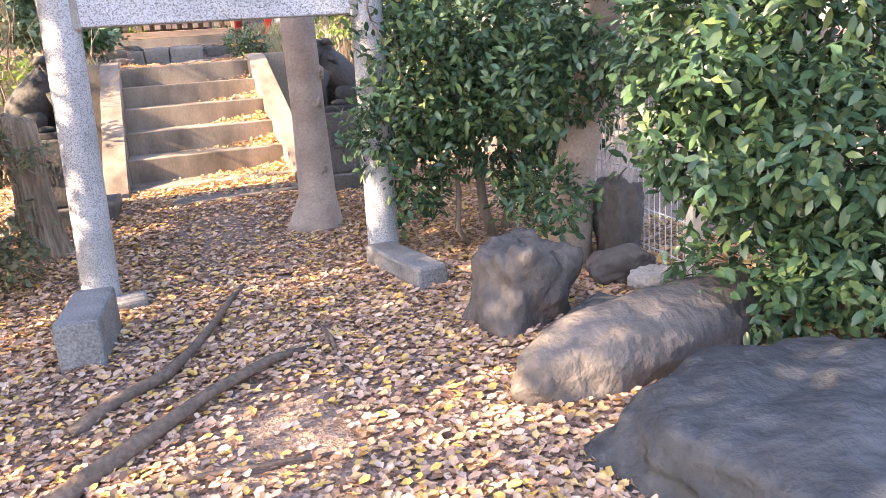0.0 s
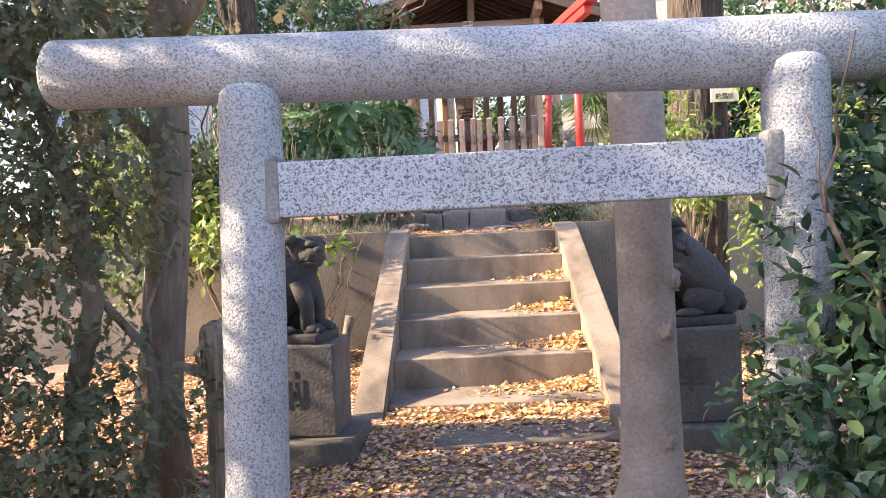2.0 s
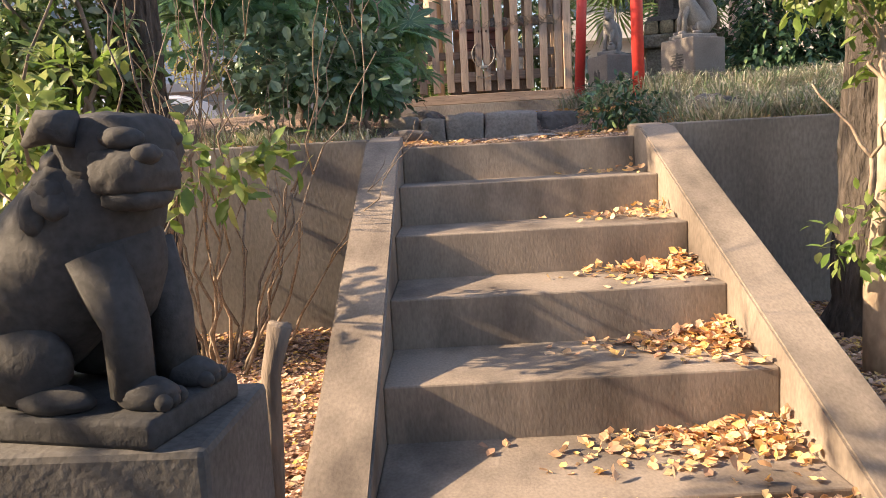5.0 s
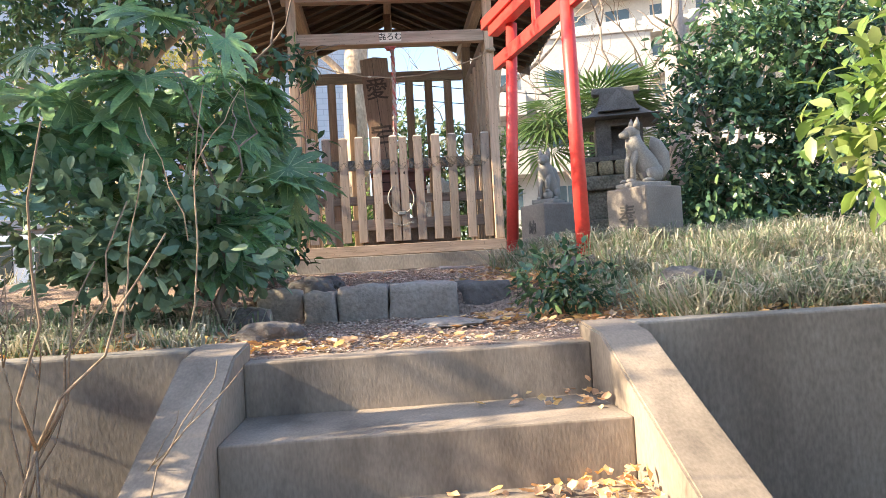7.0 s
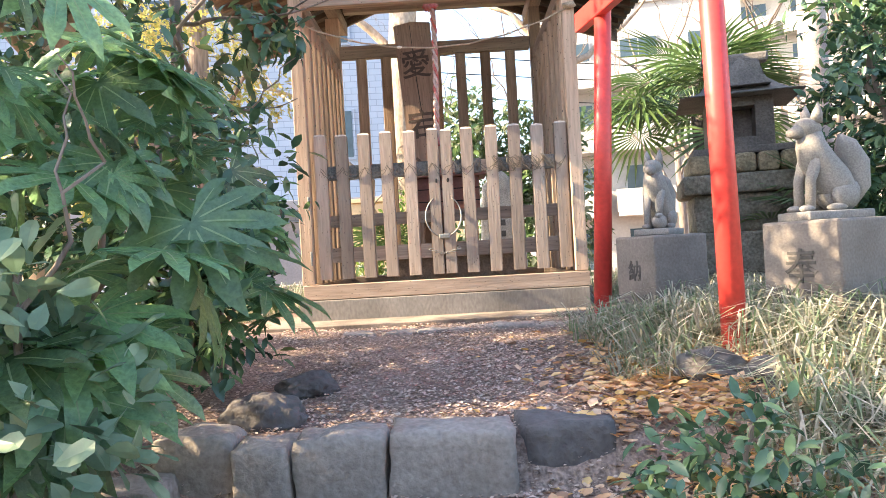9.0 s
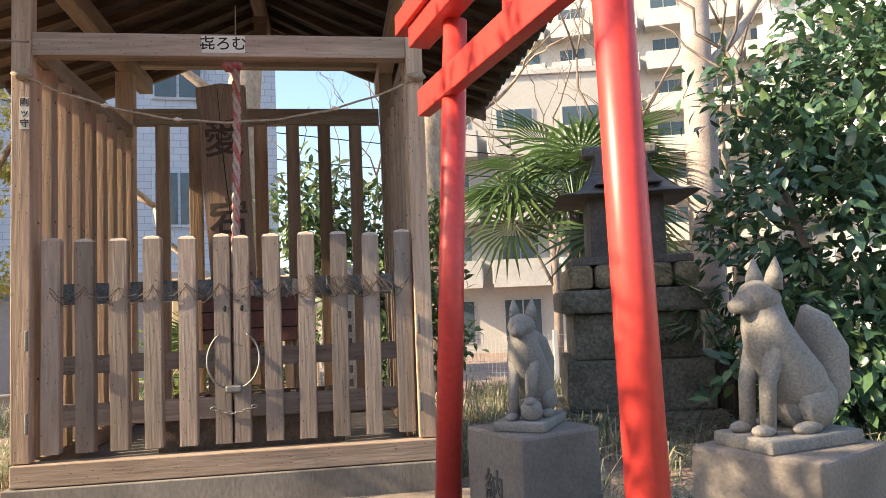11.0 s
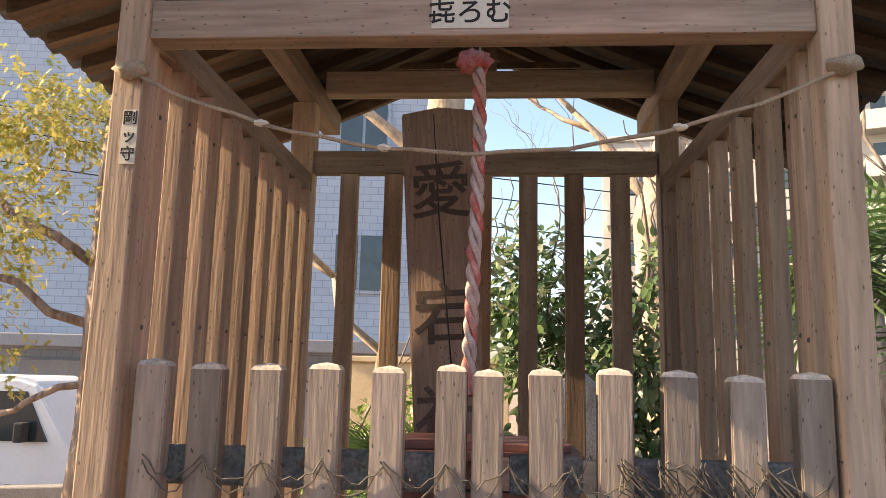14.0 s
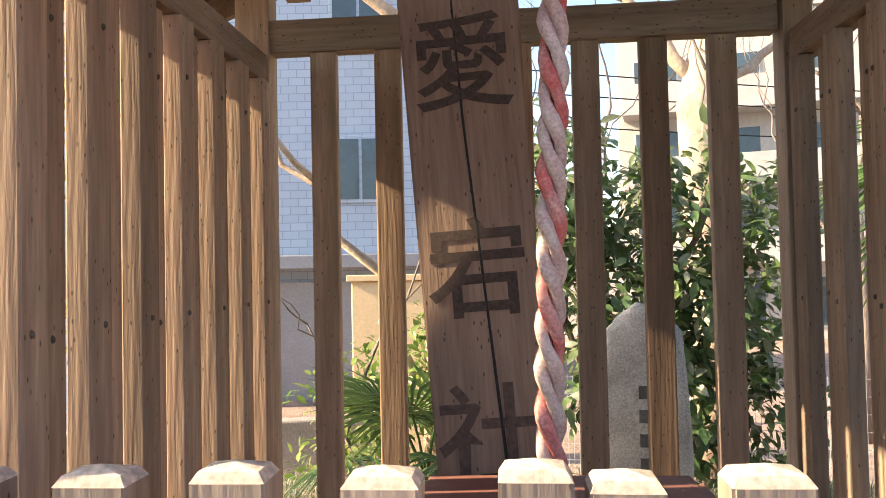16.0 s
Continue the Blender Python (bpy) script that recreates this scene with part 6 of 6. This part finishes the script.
# ---- parapet, van and houses beyond ----
par = tagged(new("wall_street", finish(block(-9, 0, -0.1, 0.1, -1.0, 0.95, 0.02), wallconc, "wall_street")), "low grey concrete parapet along the street", "wall", kind="structure")
par.matrix_basis = pose(-0.9, 20.2, 0.75, 0, -2.5, 4)
cream = mat("cream", (0.66, 0.5, 0.3), 0.85, 0.08, 2, 30, 0.1, 0.003)
low = thing("cream_wall", (-0.4, 22.0, 0.7), "cream painted garden wall and block behind the shrine", "wall", kind="structure")
part("panel", block(-1.1, 1.2, -0.15, 0.15, -0.3, 2.35, 0.02), cream, low)
part("coping", block(-1.15, 1.25, -0.2, 0.2, 2.35, 2.43, 0.01), cream, low)
carglass = mat("carglass", (0.03, 0.04, 0.045), 0.06, 0.1, 3, 20, 0.0)
carwhite = mat("carwhite", (0.8, 0.8, 0.82), 0.25, 0.03, 2, 20, 0.0)
tyremat = mat("tyremat", (0.03, 0.03, 0.03), 0.85, 0.2, 10, 60, 0.2)
van = thing("van", (-7.2, 21.6, 0.72), "white parked van with dark side windows", "van", rz=4)
bm = bmesh.new()
pv = [(-2.6, 0.35), (2.3, 0.35), (2.35, 0.9), (2.15, 1.1), (1.75, 1.95), (1.5, 2.03), (-2.6, 2.03)]
va, vb = [bm.verts.new((x, -0.8, z)) for x, z in pv], [bm.verts.new((x, 0.8, z)) for x, z in pv]
bm.faces.new(va)
bm.faces.new(vb)
for q in range(7):
    bm.faces.new((va[q], va[(q + 1) % 7], vb[(q + 1) % 7], vb[q]))
bmesh.ops.bevel(bm, geom=bm.edges[:], offset=0.06, segments=3, affect="EDGES")
part("body", bm, carwhite, van, smooth=False)
part("side_window", block(-1.9, 0.35, -0.83, -0.79, 1.2, 1.82, 0.02), carglass, van)
bm = bmesh.new()
dw = [(0.75, 1.2), (1.95, 1.2), (1.62, 1.84), (0.75, 1.84)]
a, b = [bm.verts.new((x, -0.83, z)) for x, z in dw], [bm.verts.new((x, -0.79, z)) for x, z in dw]
bm.faces.new(a)
bm.faces.new(b)
for q in range(4):
    bm.faces.new((a[q], a[(q + 1) % 4], b[(q + 1) % 4], b[q]))
part("door_window", bm, carglass, van)
part("mirror", block(1.6, 1.72, -1.02, -0.84, 1.2, 1.45, 0.02), tyremat, van)
for x in (-1.7, 1.5):
    w = part("wheel", tube([(x, -0.82, 0.33), (x, -0.6, 0.33)], 0.33, 24), tyremat, van)
    part("rim", tube([(x, -0.83, 0.33), (x, -0.8, 0.33)], 0.19, 18), metalgrey, w)


def brick_mat(name, c1, c2, mortar, scale, w=0.5, h=0.25):
    m = bpy.data.materials.new(name)
    m.use_nodes = True
    n, l = m.node_tree.nodes, m.node_tree.links
    tc, br = n.new("ShaderNodeTexCoord"), n.new("ShaderNodeTexBrick")
    mp = n.new("ShaderNodeMapping")
    mp.inputs["Rotation"].default_value = (radians(90), 0, 0)
    l.new(tc.outputs["Object"], mp.inputs[0])
    l.new(mp.outputs[0], br.inputs["Vector"])
    br.inputs["Color1"].default_value, br.inputs["Color2"].default_value, br.inputs["Mortar"].default_value = (*c1, 1), (*c2, 1), (*mortar, 1)
    br.inputs["Scale"].default_value, br.inputs["Mortar Size"].default_value = scale, 0.012
    br.inputs["Brick Width"].default_value, br.inputs["Row Height"].default_value = w, h
    l.new(br.outputs[0], n["Principled BSDF"].inputs["Base Color"])
    n["Principled BSDF"].inputs["Roughness"].default_value = 0.6
    return m


tileblue = brick_mat("tileblue", (0.36, 0.42, 0.51), (0.32, 0.38, 0.47), (0.22, 0.26, 0.32), 1.6)
tilewhite = mat("tilewhite", (0.48, 0.465, 0.44), 0.7, 0.08, 0.5, 6, 0.05, second=(0.39, 0.375, 0.355))
tilebeige = mat("tilebeige", (0.45, 0.43, 0.4), 0.75, 0.08, 0.6, 8, 0.05)
winglass = mat("winglass", (0.06, 0.09, 0.11), 0.05, 0.1, 1, 8, 0.0)
shutter = mat("shutter", (0.3, 0.29, 0.29), 0.5, 0.1, 3, 20, 0.0)


def building(loc, rz, w, d, storeys, material, label, bays, balcony=True, storey=2.9, trim=None):
    """A block of flats: walls, floors with balconies, and windows bay by bay."""
    h = storeys * storey + 0.8
    t = thing("apartment_building" if balcony else "tiled_building", loc, label, "building", rz=rz)
    part("wall", block(-w / 2, w / 2, 0, d, -1, h, 0.02), material, t)
    part("roof", block(-w / 2 - 0.15, w / 2 + 0.15, -0.15, d + 0.15, h, h + 0.25, 0.02), trim or material, t)
    for s in range(storeys):
        z = s * storey
        for b in range(bays):
            x = -w / 2 + (b + 0.5) * w / bays
            ww = w / bays * (0.29 if balcony else 0.13)
            win = part("window", block(x - ww, x + ww, -0.06, 0.05, z + (0.25 if balcony else 0.9), z + 2.2, 0.01), trim or material, t)
            part("pane", block(x - ww + 0.07, x - 0.03, -0.075, -0.061, z + (0.32 if balcony else 0.97), z + 2.13, 0), winglass, win)
            part("pane", block(x + 0.03, x + ww - 0.07, -0.075, -0.061, z + (0.32 if balcony else 0.97), z + 2.13, 0), winglass, win)
            if balcony and s:
                bal = part("balcony", block(x - w / bays * 0.42, x + w / bays * 0.42, -1.2, -0.001, z - 0.2, z - 0.02, 0.01), trim or material, t)
                part("parapet", block(x - w / bays * 0.42, x + w / bays * 0.42, -1.28, -1.2, z - 0.2, z + 1.0, 0.01), trim or material, bal)
                for e in (-1, 1):
                    part("parapet", block(x + e * w / bays * 0.42 - 0.05, x + e * w / bays * 0.42 + 0.05, -1.199, -0.001, z - 0.02, z + 1.0, 0.005), trim or material, bal)
    return t


building((9.5, 42, 0.5), -12, 9, 8, 4, tilebeige, "four-storey beige block of flats with white balconies", 3, trim=tilewhite)
building((24, 56, 0.5), -22, 22, 10, 8, tilewhite, "tall white apartment block with rows of balconies", 7)
building((30, 34, 0.5), -58, 24, 10, 7, tilewhite, "white apartment block seen beyond the evergreen shrubs", 7)
tb = building((-6.6, 26.2, 0.7), 6, 13, 9, 4, tileblue, "blue-grey tiled building with a roller shutter", 3, False)
part("roller_shutter", block(-2.4, 5.6, -0.1, -0.02, 0, 2.3, 0.01), shutter, tb, "grey roller shutter")
part("canopy", block(-6.6, 6.6, -0.7, -0.001, 2.55, 2.8, 0.02), shutter, tb)
building((-19, 12, 0.2), 78, 16, 9, 2, tilewhite, "plain pale house beyond the trees", 5, False)
for k, (a, b) in enumerate((((-14, 24, 8.6), (26, 34, 7.2)), ((-14, 24, 8.1), (26, 34, 6.8)), ((-14, 24.4, 7.5), (26, 34, 6.2)))):
    pts = [Vector(a).lerp(Vector(b), q / 16) - Vector((0, 0, 0.9 * (1 - (q / 8 - 1) ** 2))) for q in range(17)]
    ob = new("cable", finish(tube(pts, 0.014, 5), ink, "cable"))
    tagged(ob, "black overhead utility cable", "cable", "overhead cables")

tree("tree", (5.7, 7.3, 0.2), "dark broad-leaved evergreen tree beyond the mesh fence", [(0, 0, -0.1, 0.17), (0.05, 0, 1.0, 0.13), (0.1, 0, 2.4, 0.1)], bark, [((0.1, 0, 1.5), (0.8, -0.3, 2.7), 0.05, 2), ((0.1, 0, 1.6), (-0.8, 0.3, 2.9), 0.05, 2)],
     [(0, 0.3, 1.5, 0.9, 1.0, 0.7), (0.2, -0.5, 2.3, 1.0, 0.9, 0.7), (-0.3, 0.6, 2.6, 0.9, 0.9, 0.6), (0, -0.2, 3.3, 1.0, 1.0, 0.6)], 7000, 0.1, OVAL, leaf_dark, seed=171, shell=0.2)
